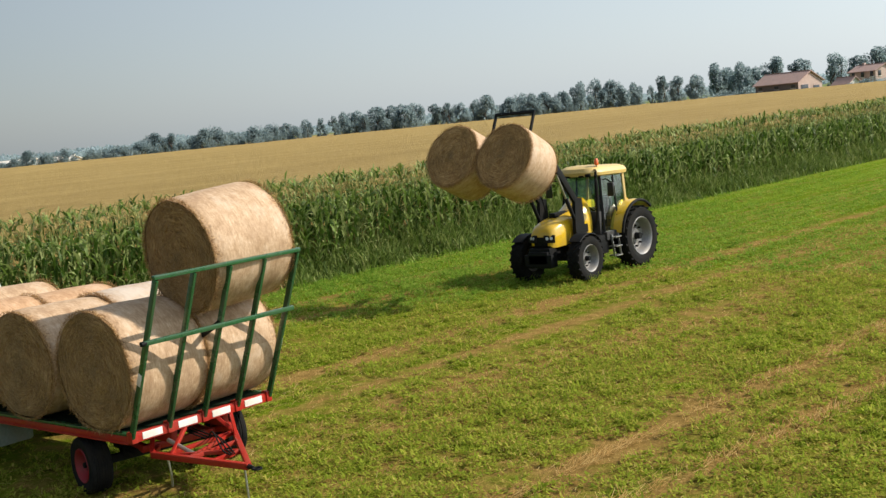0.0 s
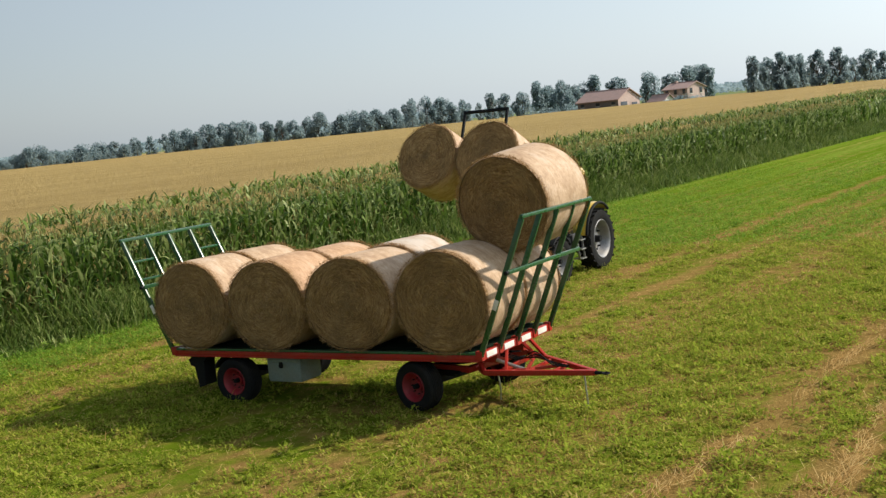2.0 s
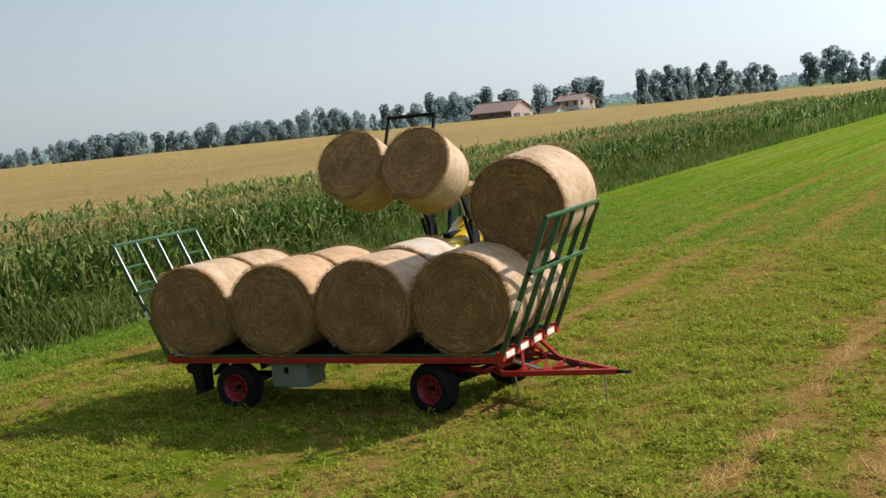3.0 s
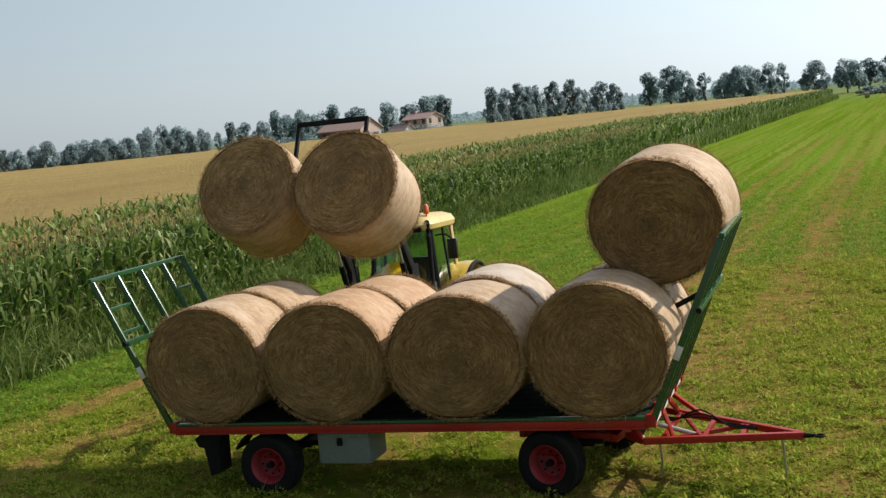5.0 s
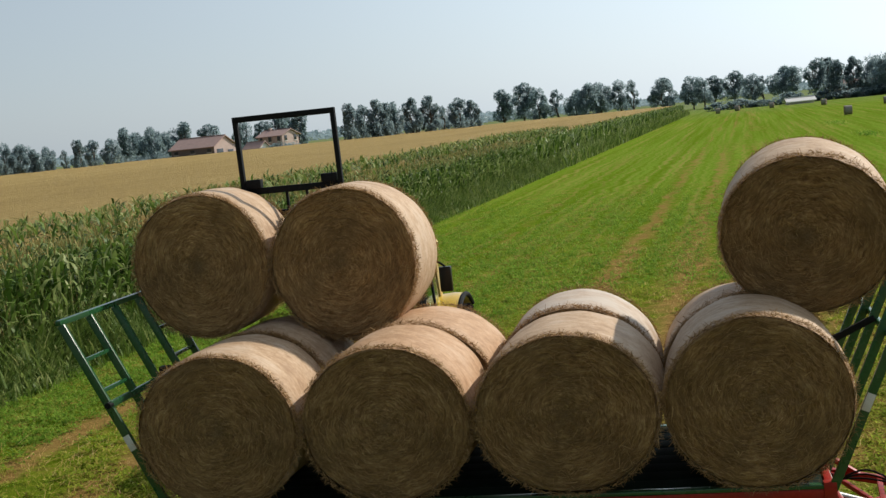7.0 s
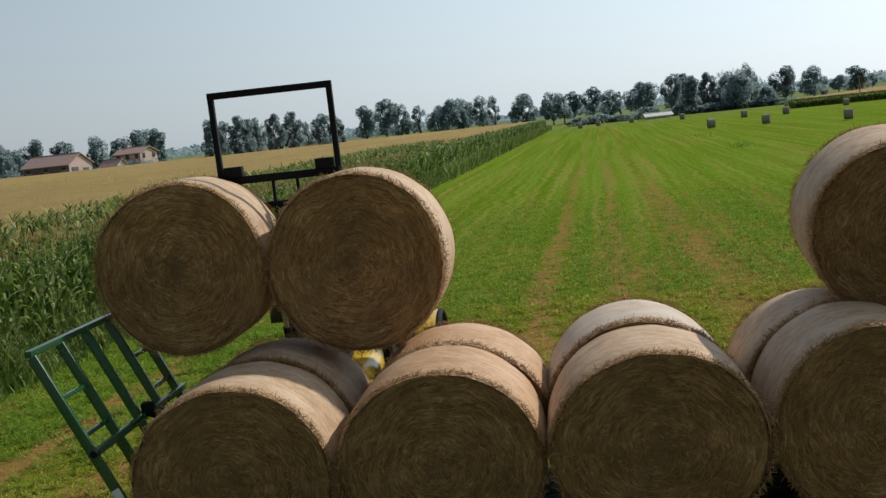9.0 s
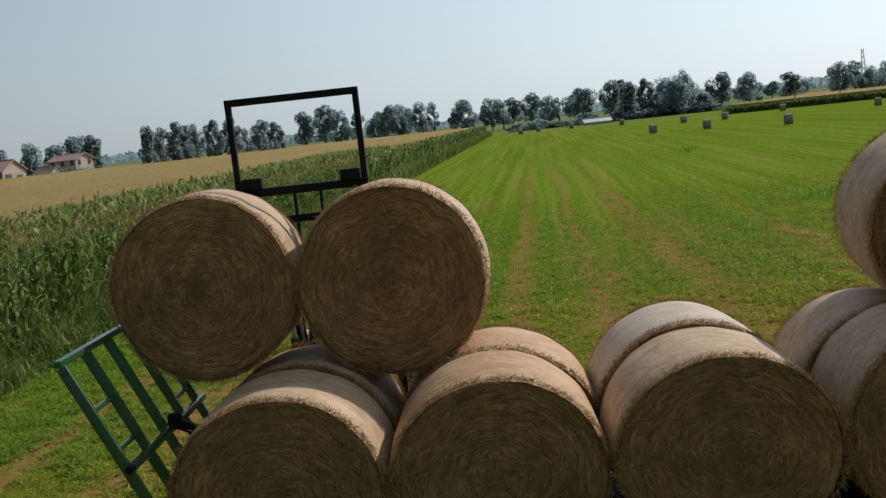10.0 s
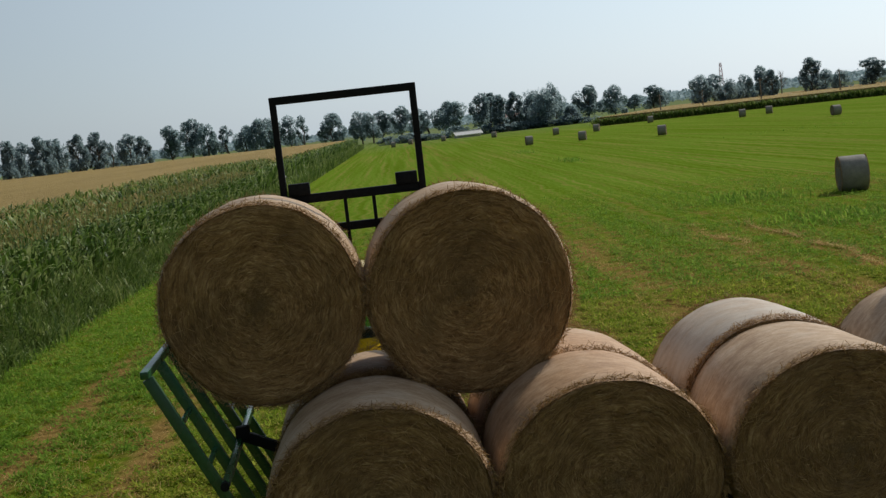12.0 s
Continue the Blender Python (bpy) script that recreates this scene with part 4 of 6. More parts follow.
# ---------------------------------------------------------------- farm buildings
def gabled(name, label, category, m, size, eaves, ridge, wall, roof, openings, far_wall=None):
    """A house with a gable roof: long side along x, gables at its ends; openings as (side, along, sill, width, height)."""
    root = thing(name, label, category, m)
    lx, ly = size
    bm = bmesh.new()
    plate(bm, [(-ly / 2, 0), (ly / 2, 0), (ly / 2, eaves), (0, ridge), (-ly / 2, eaves)], -lx / 2, lx / 2)
    body = part("wall", bm, wall, root, smooth=False)
    if far_wall:
        # thin added sheet that paints the long side's shade over the wall
        bm = bmesh.new()
        block(bm, (-lx / 2 + 0.02, -ly / 2 - 0.06, 0), (lx / 2 - 0.02, -ly / 2 - 0.005, eaves - 0.1), 0)
        part("side_cladding", bm, far_wall, root, "side wall sheet with shade painted in grey-brown", smooth=False)
    bm = bmesh.new()
    for s in (-1, 1):
        slope = (ridge - eaves) / (ly / 2)
        plate(bm, [(0, ridge + 0.22), (s * (ly / 2 + 0.6), eaves - 0.6 * slope + 0.22), (s * (ly / 2 + 0.6), eaves - 0.6 * slope + 0.02), (0, ridge + 0.02)], -lx / 2 - 0.5, lx / 2 + 0.5)
    top = part("roof", bm, roof, root, smooth=False)
    bm = bmesh.new()
    bar(bm, (-lx / 2 - 0.5, 0, ridge + 0.24), (lx / 2 + 0.5, 0, ridge + 0.24), 0.35, 0.14)
    part("ridge_cap", bm, roof, top)
    for side, along, sill, w, h in openings:
        bm = bmesh.new()
        frame_bm = bmesh.new()
        if side == "y":
            block(bm, (along - w / 2, -ly / 2 - 0.09, sill), (along + w / 2, -ly / 2 - 0.03, sill + h), 0.01)
            block(frame_bm, (along - w / 2 - 0.15, -ly / 2 - 0.12, sill - 0.15), (along + w / 2 + 0.15, -ly / 2 - 0.02, sill), 0.01)
        else:
            block(bm, (lx / 2 + 0.03, along - w / 2, sill), (lx / 2 + 0.09, along + w / 2, sill + h), 0.01)
            block(frame_bm, (lx / 2 + 0.02, along - w / 2 - 0.15, sill - 0.15), (lx / 2 + 0.12, along + w / 2 + 0.15, sill), 0.01)
        win = part("window", bm, M_WINDOW, root)
        part("sill", frame_bm, M_PALE, win)
    return root


def build_farm():
    gabled("barn", "long barn with a clay-red roof and pink gable", "barn", pose(-117, 277, 0, 0, 0, -14), (13.0, 9), 4.2, 6.5, M_WALL, M_TILE, [("x", -2.2, 0.4, 2.6, 3.0), ("x", 2.2, 0.4, 2.2, 2.6), ("y", -5, 2.8, 1.2, 0.8), ("y", 0, 2.8, 1.2, 0.8), ("y", 5, 2.8, 1.2, 0.8)], M_WALL_SHADE)
    house = gabled("farmhouse", "two-storey pink farmhouse with a red tiled roof", "house", pose(-105.8, 302, 0, 0, 0, -20), (8.2, 7), 5.2, 6.6, M_WALL, M_TILE, [(s, a, z, 1.0, 1.4) for s, a in (("y", -3), ("y", 0), ("y", 3), ("x", -2), ("x", 2)) for z in (1.0, 3.7)])
    bm = bmesh.new()
    block(bm, (-2.6, -0.5, 5.6), (-1.9, 0.2, 7.3), 0.03)
    part("chimney", bm, M_WALL, house)
    gabled("shed", "low pink lean-to shed beside the farmhouse", "shed", pose(-108.5, 292, 0, 0, 0, -20), (5, 4), 2.6, 4.0, M_PALE, M_TILE, [("y", 0, 1.0, 1.0, 1.0)])
    gabled("far_house", "white house far off among trees", "house", pose(-272, 158, 0, 0, 0, 40), (9, 7), 2.9, 3.9, M_PALE, M_PALE, [("y", -4, 1.0, 1.2, 1.4), ("y", 0, 1.0, 1.2, 1.4), ("y", 4, 1.0, 1.2, 1.4)])
    gabled("far_house", "white house far off among trees", "house", pose(-285, 178, 0, 0, 0, 30), (9, 7), 2.8, 3.7, M_PALE, M_PALE, [("y", 0, 1.0, 1.2, 1.4)])
    gabled("far_house", "red-roofed house hidden behind dark trees", "house", pose(46, 322, 0, 0, 0, 10), (10, 7), 3.0, 4.4, M_WALL, M_TILE, [("y", -2, 1.0, 1.0, 1.4), ("y", 2, 1.0, 1.0, 1.4)])
    gabled("far_shed", "pale low greenhouse at the end of the meadow", "shed", pose(27.5, 288, 0, 0, 0, 8), (6, 3), 0.7, 1.3, M_PALE, M_WHITE, [])
    for k, (x, y, h) in enumerate(((62, 236, 5.0), (72, 240, 5.0), (83, 236, 6.0), (98, 232, 6.0), (112, 226, 5.5))):
        root = thing("utility_pole", "slim grey wooden utility pole by the far field", "pole", pose(x, y, 0), "poles along the far field")
        bm = bmesh.new()
        rod(bm, (0, 0, 0), (0, 0, h), 0.14, 0.09, 10)
        part("post", bm, M_WOOD, root)
        bm = bmesh.new()
        bar(bm, (-0.6, 0, h - 0.4), (0.6, 0, h - 0.4), 0.1, 0.1)
        part("crossarm", bm, M_WOOD, root)
    root = thing("lattice_mast", "thin red steel lattice mast on the horizon", "mast", pose(118, 372, 0))
    bm = bmesh.new()
    for sx, sy in ((-1, -1), (1, -1), (1, 1), (-1, 1)):
        rod(bm, (sx * 0.9, sy * 0.9, 0), (sx * 0.25, sy * 0.25, 13), 0.08, 0.05, 6)
    part("leg_frame", bm, M_RED, root)
    bm = bmesh.new()
    for k in range(8):
        w0, w1, z0, z1 = 0.9 - 0.08 * k, 0.9 - 0.08 * (k + 1), 13 / 8 * k, 13 / 8 * (k + 1)
        for sx, sy, tx, ty in ((-1, -1, 1, -1), (1, -1, 1, 1), (1, 1, -1, 1), (-1, 1, -1, -1)):
            rod(bm, (sx * w0, sy * w0, z0), (tx * w1, ty * w1, z1), 0.04, n=5)
    part("bracing", bm, M_RED, root)


# ---------------------------------------------------------------- bales
BALE_R, BALE_L = 0.80, 1.10


def bale_meshes(seed, flat):
    """Wrapped side and two coiled ends of a round bale lying along y, with stray straw at the rims."""
    rng = np.random.default_rng(seed)
    n, half = 72, BALE_L / 2
    def radius(a, s):
        q = Vector((math.cos(a) * 1.3, math.sin(a) * 1.3, s * 1.2 + seed))
        return BALE_R * (1 + 0.018 * noise.noise(q) + 0.010 * noise.noise(q * 3.1))
    def shape(r, a, s):
        x, z = r * math.cos(a), r * math.sin(a) * (0.985 if flat else 1)
        low = -BALE_R * (0.965 if flat else 2)
        return (x, s, z if z > low else low + (z - low) * 0.12)
    side = bmesh.new()
    along = [-half * f for f in (0.985, 0.94, 0.8, 0.5, 0.2)]
    along = along + [0.0] + [-s for s in along[::-1]]
    rings = []
    for s in along:
        swell = 1.0 - 0.045 * (abs(s) / half) ** 10 - 0.006 * (abs(s) / half) ** 2
        rings.append([side.verts.new(shape(radius(6.2832 * j / n, s) * swell, 6.2832 * j / n, s)) for j in range(n)])
    for p, q in zip(rings, rings[1:]):
        for j in range(n):
            side.faces.new((p[j], p[(j + 1) % n], q[(j + 1) % n], q[j]))
    bmesh.ops.recalc_face_normals(side, faces=side.faces)
    ends = []
    for sgn in (-1, 1):
        bm = bmesh.new()
        rings = []
        for f in (0.955, 0.93, 0.86, 0.76, 0.64, 0.5, 0.36, 0.22, 0.1):
            ring = []
            for j in range(n):
                a = 6.2832 * j / n
                r = radius(a, sgn * half) * f
                puff = 0.026 * noise.noise(Vector((r * 9 + a * 0.3, math.cos(a) * 2, math.sin(a) * 2 + seed))) + 0.02 * (1 - f) - 0.015 * (f > 0.94)
                ring.append(bm.verts.new(shape(r, a, sgn * (half * 0.985 + puff))))
            rings.append(ring)
        for p, q in zip(rings, rings[1:]):
            for j in range(n):
                bm.faces.new((p[j], p[(j + 1) % n], q[(j + 1) % n], q[j]))
        bm.faces.new(rings[-1])
        bmesh.ops.recalc_face_normals(bm, faces=bm.faces)
        if sum((f.normal.y for f in bm.faces)) * sgn < 0:
            bmesh.ops.reverse_faces(bm, faces=bm.faces)
        ends.append(bm)
    m = 7000
    a = rng.uniform(0, 6.283, m)
    sgn = rng.choice([-1, 1], m)
    inner = rng.random(m) < 0.45
    rim_y = 1.0 - 0.05 * rng.random(m) ** 2
    r = np.where(inner, BALE_R * np.sqrt(rng.uniform(0.01, 0.88, m)), BALE_R * rng.uniform(0.945, 0.99, m))
    s = sgn * half * np.where(inner, 0.995 + 0.02 * (1 - r / BALE_R), rim_y)
    base = np.c_[r * np.cos(a), s, np.maximum(r * np.sin(a), -BALE_R * (0.96 if flat else 2))]
    out = np.c_[np.cos(a), sgn * rng.uniform(0.1, 0.7, m), np.sin(a)] * rng.uniform(0.05, 0.8, (m, 1)) + np.c_[-np.sin(a), np.zeros(m), np.cos(a)] * rng.normal(0, 1.2, (m, 1)) + rng.normal(0, 0.15, (m, 3))
    out[:, 1] = np.abs(out[:, 1]) * sgn
    out /= np.linalg.norm(out, axis=1, keepdims=True)
    out[inner, 1] *= 0.22
    tip = base + out * np.where(inner, rng.uniform(0.03, 0.11, m), rng.uniform(0.015, 0.07, m))[:, None]
    wide = np.cross(out, rng.normal(0, 1, (m, 3)))
    wide *= rng.uniform(0.0014, 0.0032, (m, 1)) / np.linalg.norm(wide, axis=1, keepdims=True)
    v = np.stack([base - wide, base + wide, tip + wide * 0.5, tip - wide * 0.5], 1).reshape(-1, 3)
    f = np.arange(m * 4).reshape(-1, 4)
    return side, ends, v, f


BALES = []


def bale(label, m, variant=0, group="round bales", flat=True):
    key = variant + (0 if flat else 10)
    for k, ob in BALES:
        if k == key:
            made = copy_thing(ob, m)
            return tagged(made, label, "hay bale", group)
    root = thing("hay_bale", label, "hay bale", m, group)
    side, ends, v, f = bale_meshes(variant * 7 + 1, flat)
    part("net_wrap", side, {5: M_NET_PALE, 6: M_NET_GREY, 7: M_NET_RUSTY}.get(variant, M_NET), root, {5: "whitish bleached net wrap", 6: "grey net wrap, darkened as if backlit", 7: "orange-brown net wrap"}.get(variant, "tan net-wrapped hay"))
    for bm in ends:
        part("straw_end", bm, {6: M_BACKLIT_STRAW, 8: M_STRAW_SKYLIT, 9: M_STRAW_SKYLIT}.get(variant, M_STRAW), root, "grey straw end, darkened as if backlit" if variant == 6 else "brown coiled straw end")
    fringe = new("loose_straw", mesh_from("loose_straw", v, f, [M_FRINGE]))
    fringe.parent = root
    BALES.append((key, root))
    return root


DECK_Z = 0.95
ROW_X = (-2.48, -0.82, 0.825, 2.47)


def build_bales():
    kinds = (0, 1, 7, 7, 0, 5, 2, 3)
    words = {0: "round net-wrapped hay bale lying on the trailer deck", 7: "orange-brown round hay bale lying on the trailer deck", 5: "round hay bale in whitish net on the trailer deck"}
    squash = (0.955, 0.945, 0.95, 0.955, 0.98, 0.98, 0.99, 0.95)
    for k in range(8):
        x, y = ROW_X[k // 2] + 0.02 * math.sin(k * 2.3), (-0.595, 0.615)[k % 2]
        bale(words.get(kinds[k], words[0]), pose(x, y, DECK_Z + 0.004 + BALE_R * 0.965 * squash[k], 0, 0, 180 * (k % 2)) @ Matrix.Diagonal((1.03, 1.085, squash[k], 1)), kinds[k], "bales on the trailer")
    bale("upper hay bale leaning against the green front rack", pose(3.12, 0.50, 3.05, 4.5, 0, -4) @ Matrix.Diagonal((1.03, 1.12, 0.97, 1)), 1, "bales on the trailer", False)
    spots = [(16.5, 35.6), (53.4, 126.5), (33.1, 126.2), (27.2, 142.4), (21.5, 149.4), (56.4, 168.4), (37.6, 183.5), (32.7, 193), (51.7, 204.5), (61.2, 170.4), (19.5, 262), (8.0, 255), (12.5, 268), (27.5, 235)]
    for k, (x, y) in enumerate(spots):
        bale("grey hay bale standing out on the meadow", pose(x, y, BALE_R * 0.965 * 0.86 - 0.01, 0, 0, 78 + 12 * math.sin(k * 1.9)) @ Matrix.Diagonal((0.86, 0.92, 0.86, 1)), 6, "bales out on the meadow")


# ---------------------------------------------------------------- wheels
def wheel(parent, name, m, radius, width, rim_r, rim_mat, lugs, rim_label, dish=0.06):
    """A wheel about its x axis: treaded tyre with a dished rim, hub and bolts under it. The outer side is +x."""
    bm = bmesh.new()
    w = width / 2
    lathe(bm, [(rim_r, -w * 0.82), (rim_r + 0.02, -w * 0.9), (radius * 0.80, -w), (radius * 0.93, -w * 0.93), (radius * 0.97, -w * 0.7)] + [(radius * (0.97 if abs(q) % 2 else 0.992), w * 0.12 * q + e) for q in range(-5, 6) for e in (-w * 0.05, w * 0.05)] + [(radius * 0.97, w * 0.7), (radius * 0.93, w * 0.93), (radius * 0.80, w), (rim_r + 0.02, w * 0.9), (rim_r, w * 0.82)], 48)
    treads = []
    for k in range(lugs if radius > 0.5 else 0):
        for s in (-1, 1):
            a = 2 * math.pi * (k + (0.5 if s > 0 else 0)) / lugs
            turn = Matrix.Rotation(a, 4, "X")
            skew = Matrix.Rotation(s * radians(38), 4, "Z")
            treads.append(turn @ Matrix.Translation((s * w * 0.48, 0, radius * 0.955)) @ skew)
    tyre = part(name, bm, M_RUBBER, parent, "black ribbed rubber tyre", at=m)
    shared = None
    for spot in treads:
        if shared is None:
            bm = bmesh.new()
            block(bm, (-w * 0.58, -0.028, 0), (w * 0.58, 0.028, radius * 0.055), 0)
            shared = part("tread_lug", bm, M_RUBBER, tyre, at=spot, smooth=False).data
        else:
            lug = new("tread_lug", shared)
            lug.parent = tyre
            lug.matrix_basis = spot
    bm = bmesh.new()
    lathe(bm, [(rim_r * 1.005, -w * 0.8), (rim_r * 0.9, -w * 0.7), (rim_r * 0.86, w * 0.3), (rim_r * 0.96, w * 0.72), (rim_r * 1.03, w * 0.86), (rim_r * 1.0, w * 0.93), (rim_r * 0.93, w * 0.86), (rim_r * 0.84, w * 0.5), (rim_r * 0.72, w * 0.5 - dish), (rim_r * 0.40, w * 0.5 - dish * 1.3), (rim_r * 0.36, w * 0.6 - dish), (0.001, w * 0.6 - dish)], 40)
    part("rim", bm, rim_mat, tyre, rim_label)
    bm = bmesh.new()
    rod(bm, (w * 0.5 - dish, 0, 0), (w * 0.72, 0, 0), rim_r * 0.2, rim_r * 0.16, 16)
    hub = part("hub", bm, M_DARK, tyre, "dark wheel hub")
    for k in range(8):
        bm = bmesh.new()
        a = k * math.pi / 4
        c, s = math.cos(a) * rim_r * 0.55, math.sin(a) * rim_r * 0.55
        rod(bm, (w * 0.5 - dish * 1.2, c, s), (w * 0.5 - dish * 0.55, c, s), rim_r * 0.05, n=6)
        part("bolt", bm, M_DARK, tyre)
    return tyre


# ---------------------------------------------------------------- trailer
def build_trailer():
    root = thing("bale_trailer", "red and green flatbed bale trailer loaded with hay", "trailer", pose(0, 0, 0))
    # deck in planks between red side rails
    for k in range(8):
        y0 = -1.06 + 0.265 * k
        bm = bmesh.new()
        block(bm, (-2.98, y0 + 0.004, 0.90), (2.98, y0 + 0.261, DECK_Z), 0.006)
        part("deck_plank", bm, M_SHADED_DECK, root, "green deck plank, bale shade in its near-black colour")
    for s in (-1, 1):
        bm = bmesh.new()
        block(bm, (-3.0, s * 1.10 - 0.035, 0.82), (3.0, s * 1.10 + 0.035, 0.915), 0.01)
        block(bm, (-3.0, s * 1.10 - 0.055, 0.815), (3.0, s * 1.10 + 0.055, 0.835), 0.004)
        rail = part("side_rail", bm, M_RED, root, "red-painted steel side rail")
        bm = bmesh.new()
        block(bm, (-2.98, s * 1.10 - 0.04, 0.917), (2.98, s * 1.10 + 0.04, 0.956), 0.01)
        part("edge_strip", bm, M_GREEN, rail, "dark green edge strip")
    for x, name in ((3.03, "front_beam"), (-3.03, "rear_beam")):
        bm = bmesh.new()
        block(bm, (x - 0.035, -1.14, 0.83), (x + 0.035, 1.14, 0.955), 0.01)
        for k in range(5):
            y = -1.1 + 0.55 * k
            block(bm, (x - 0.055, y - 0.045, 0.83), (x + 0.055, y + 0.045, 0.975), 0.008)
        beam = part(name, bm, M_RED, root, "red cross beam with warning stripes")
        for k in range(4):
            y = -1.1 + 0.55 * k + 0.275
            bm = bmesh.new()
            sx = 1 if x > 0 else -1
            block(bm, (x + sx * 0.034, y - 0.15, 0.85), (x + sx * 0.042, y + 0.15, 0.94), 0.002)
            part("reflector", bm, M_WHITE, beam, "white reflective strip")
    for s in (-1, 1):
        bm = bmesh.new()
        block(bm, (-2.95, s * 0.42 - 0.05, 0.66), (2.95, s * 0.42 + 0.05, 0.90), 0.012)
        part("chassis_beam", bm, M_RED, root)
    for k in range(7):
        bm = bmesh.new()
        x = -2.7 + 0.9 * k
        block(bm, (x - 0.03, -1.06, 0.84), (x + 0.03, 1.06, 0.90), 0.006)
        part("cross_member", bm, M_RED, root)
    # racks at both ends
    def rack(sgn, top_x, top_z, mid_t, rungs):
        foot, head = Vector((sgn * 3.05, 0, 0.9)), Vector((sgn * top_x, 0, top_z))
        d = head - foot
        bm = bmesh.new()
        bar(bm, head + Vector((0, -1.16, 0)), head + Vector((0, 1.16, 0)), 0.06, 0.055, 0.01)
        rail = part("rack_top_rail", bm, M_GREEN, root, "green-painted steel tube")
        for k in range(5):
            y = Vector((0, -1.12 + 0.56 * k, 0))
            bm = bmesh.new()
            bar(bm, foot + y, head + y - d.normalized() * 0.03, 0.042, 0.08, 0.008, up=(sgn, 0, 0))
            part("rack_bar", bm, M_GREEN, rail)
            if k in (0, 4):
                bm = bmesh.new()
                p = foot + y + d * 0.34
                bar(bm, p + Vector((0, -0.022 if k == 0 else 0.022, 0)), p + Vector((0, -0.022 if k == 0 else 0.022, 0)) + d.normalized() * 0.16, 0.006, 0.07, 0.001, up=(sgn, 0, 0))
                part("rack_sticker", bm, M_WHITE, rail, "white reflective sticker")
        p = foot + d * mid_t + Vector((sgn * 0.06, 0, 0)) * (-1 if rungs else 1)
        bm = bmesh.new()
        bar(bm, p + Vector((0, -1.2, 0)), p + Vector((0, 1.2, 0)), 0.045, 0.06, 0.008)
        mid = part("rack_mid_rail", bm, M_GREEN, root, "green-painted cross tube")
        bm = bmesh.new()
        rod(bm, p + Vector((0, -1.24, 0)), p + Vector((0, -1.17, 0)), 0.032, n=10)
        part("end_bolt", bm, M_DARK, mid)
        if rungs:
            for t in rungs:
                for y0 in (-1.12, 0.56):
                    bm = bmesh.new()
                    q = foot + d * t
                    bar(bm, q + Vector((0, y0, 0)), q + Vector((0, y0 + 0.56, 0)), 0.03, 0.035, 0.004)
                    part("rack_rung", bm, M_GREEN, rail)
            bm = bmesh.new()
            q = p + Vector((sgn * -0.03, 0.05, 0.05))
            bar(bm, q + Vector((-0.04, 0, 0)), q + Vector((0.38, 0.0, -0.20)), 0.07, 0.08)
            block(bm, q - Vector((0.06, 0.05, 0.05)), q + Vector((0.05, 0.05, 0.06)), 0.015)
            part("latch", bm, M_DARK, mid, "black steel latch")
        else:
            bm = bmesh.new()
            bar(bm, p + Vector((-0.03, 0.0, 0.04)), p + Vector((-0.45, 0.0, -0.16)), 0.05, 0.06)
            part("stay", bm, M_DARK, mid, "black steel stay")
    rack(1, 3.95, 2.92, 0.61, ())
    rack(-1, 3.97, 2.84, 0.58, (0.80, 0.64))
    # running gear
    for x, name in ((2.02, "front_axle"), (-1.77, "rear_axle")):
        bm = bmesh.new()
        bar(bm, (x, -0.92, 0.39), (x, 0.92, 0.39), 0.1, 0.1)
        for s in (-1, 1):
            bar(bm, (x - 0.45, s * 0.5, 0.52), (x + 0.45, s * 0.5, 0.52), 0.07, 0.05)
            bar(bm, (x - 0.33, s * 0.5, 0.48), (x + 0.33, s * 0.5, 0.48), 0.07, 0.04)
            block(bm, (x - 0.08, s * 0.5 - 0.06, 0.39), (x + 0.08, s * 0.5 + 0.06, 0.52))
        steer = Matrix.Translation((x, 0, 0)) @ pose(0, 0, 0, 0, 0, -12 if x > 0 else 0) @ Matrix.Translation((-x, 0, 0))
        bmesh.ops.transform(bm, matrix=steer, verts=bm.verts)
        part(name, bm, M_DARK, root, "black axle with leaf springs")
        for s in (-1, 1):
            wheel(root, "wheel", steer @ pose(x, s * 0.98, 0.395, 0, 0, 90 * s), 0.395, 0.31, 0.225, M_RIMRED, 22, "red-painted steel rim")
    bm = bmesh.new()
    lathe(bm, [(0.001, 0.60), (0.44, 0.60), (0.46, 0.62), (0.46, 0.66), (0.40, 0.68), (0.001, 0.68)], 32, "Z")
    bmesh.ops.translate(bm, vec=(2.02, 0, 0), verts=bm.verts)
    part("turntable", bm, M_DARK, root)
    bm = bmesh.new()
    for s in (-1, 1):
        bar(bm, (1.4, s * 0.46, 0.57), (2.65, s * 0.46, 0.57), 0.08, 0.09)
    bar(bm, (2.62, -0.52, 0.57), (2.62, 0.52, 0.57), 0.08, 0.09)
    bar(bm, (1.42, -0.52, 0.57), (1.42, 0.52, 0.57), 0.08, 0.09)
    bmesh.ops.transform(bm, matrix=Matrix.Translation((2.02, 0, 0)) @ pose(0, 0, 0, 0, 0, -12) @ Matrix.Translation((-2.02, 0, 0)), verts=bm.verts)
    part("front_bogie", bm, M_RED, root, "red steel front bogie frame")
    # drawbar, an A-frame turned a little to the near side
    bm = bmesh.new()
    tip = Vector((4.62, -0.62, 0.58))
    base = [Vector((2.85, -0.72, 0.56)), Vector((2.95, 0.52, 0.60))]
    for b in base:
        bar(bm, b, tip, 0.07, 0.08, 0.01)
    for f in (0.12, 0.38, 0.62):
        bar(bm, base[0].lerp(tip, f), base[1].lerp(tip, f), 0.05, 0.055)
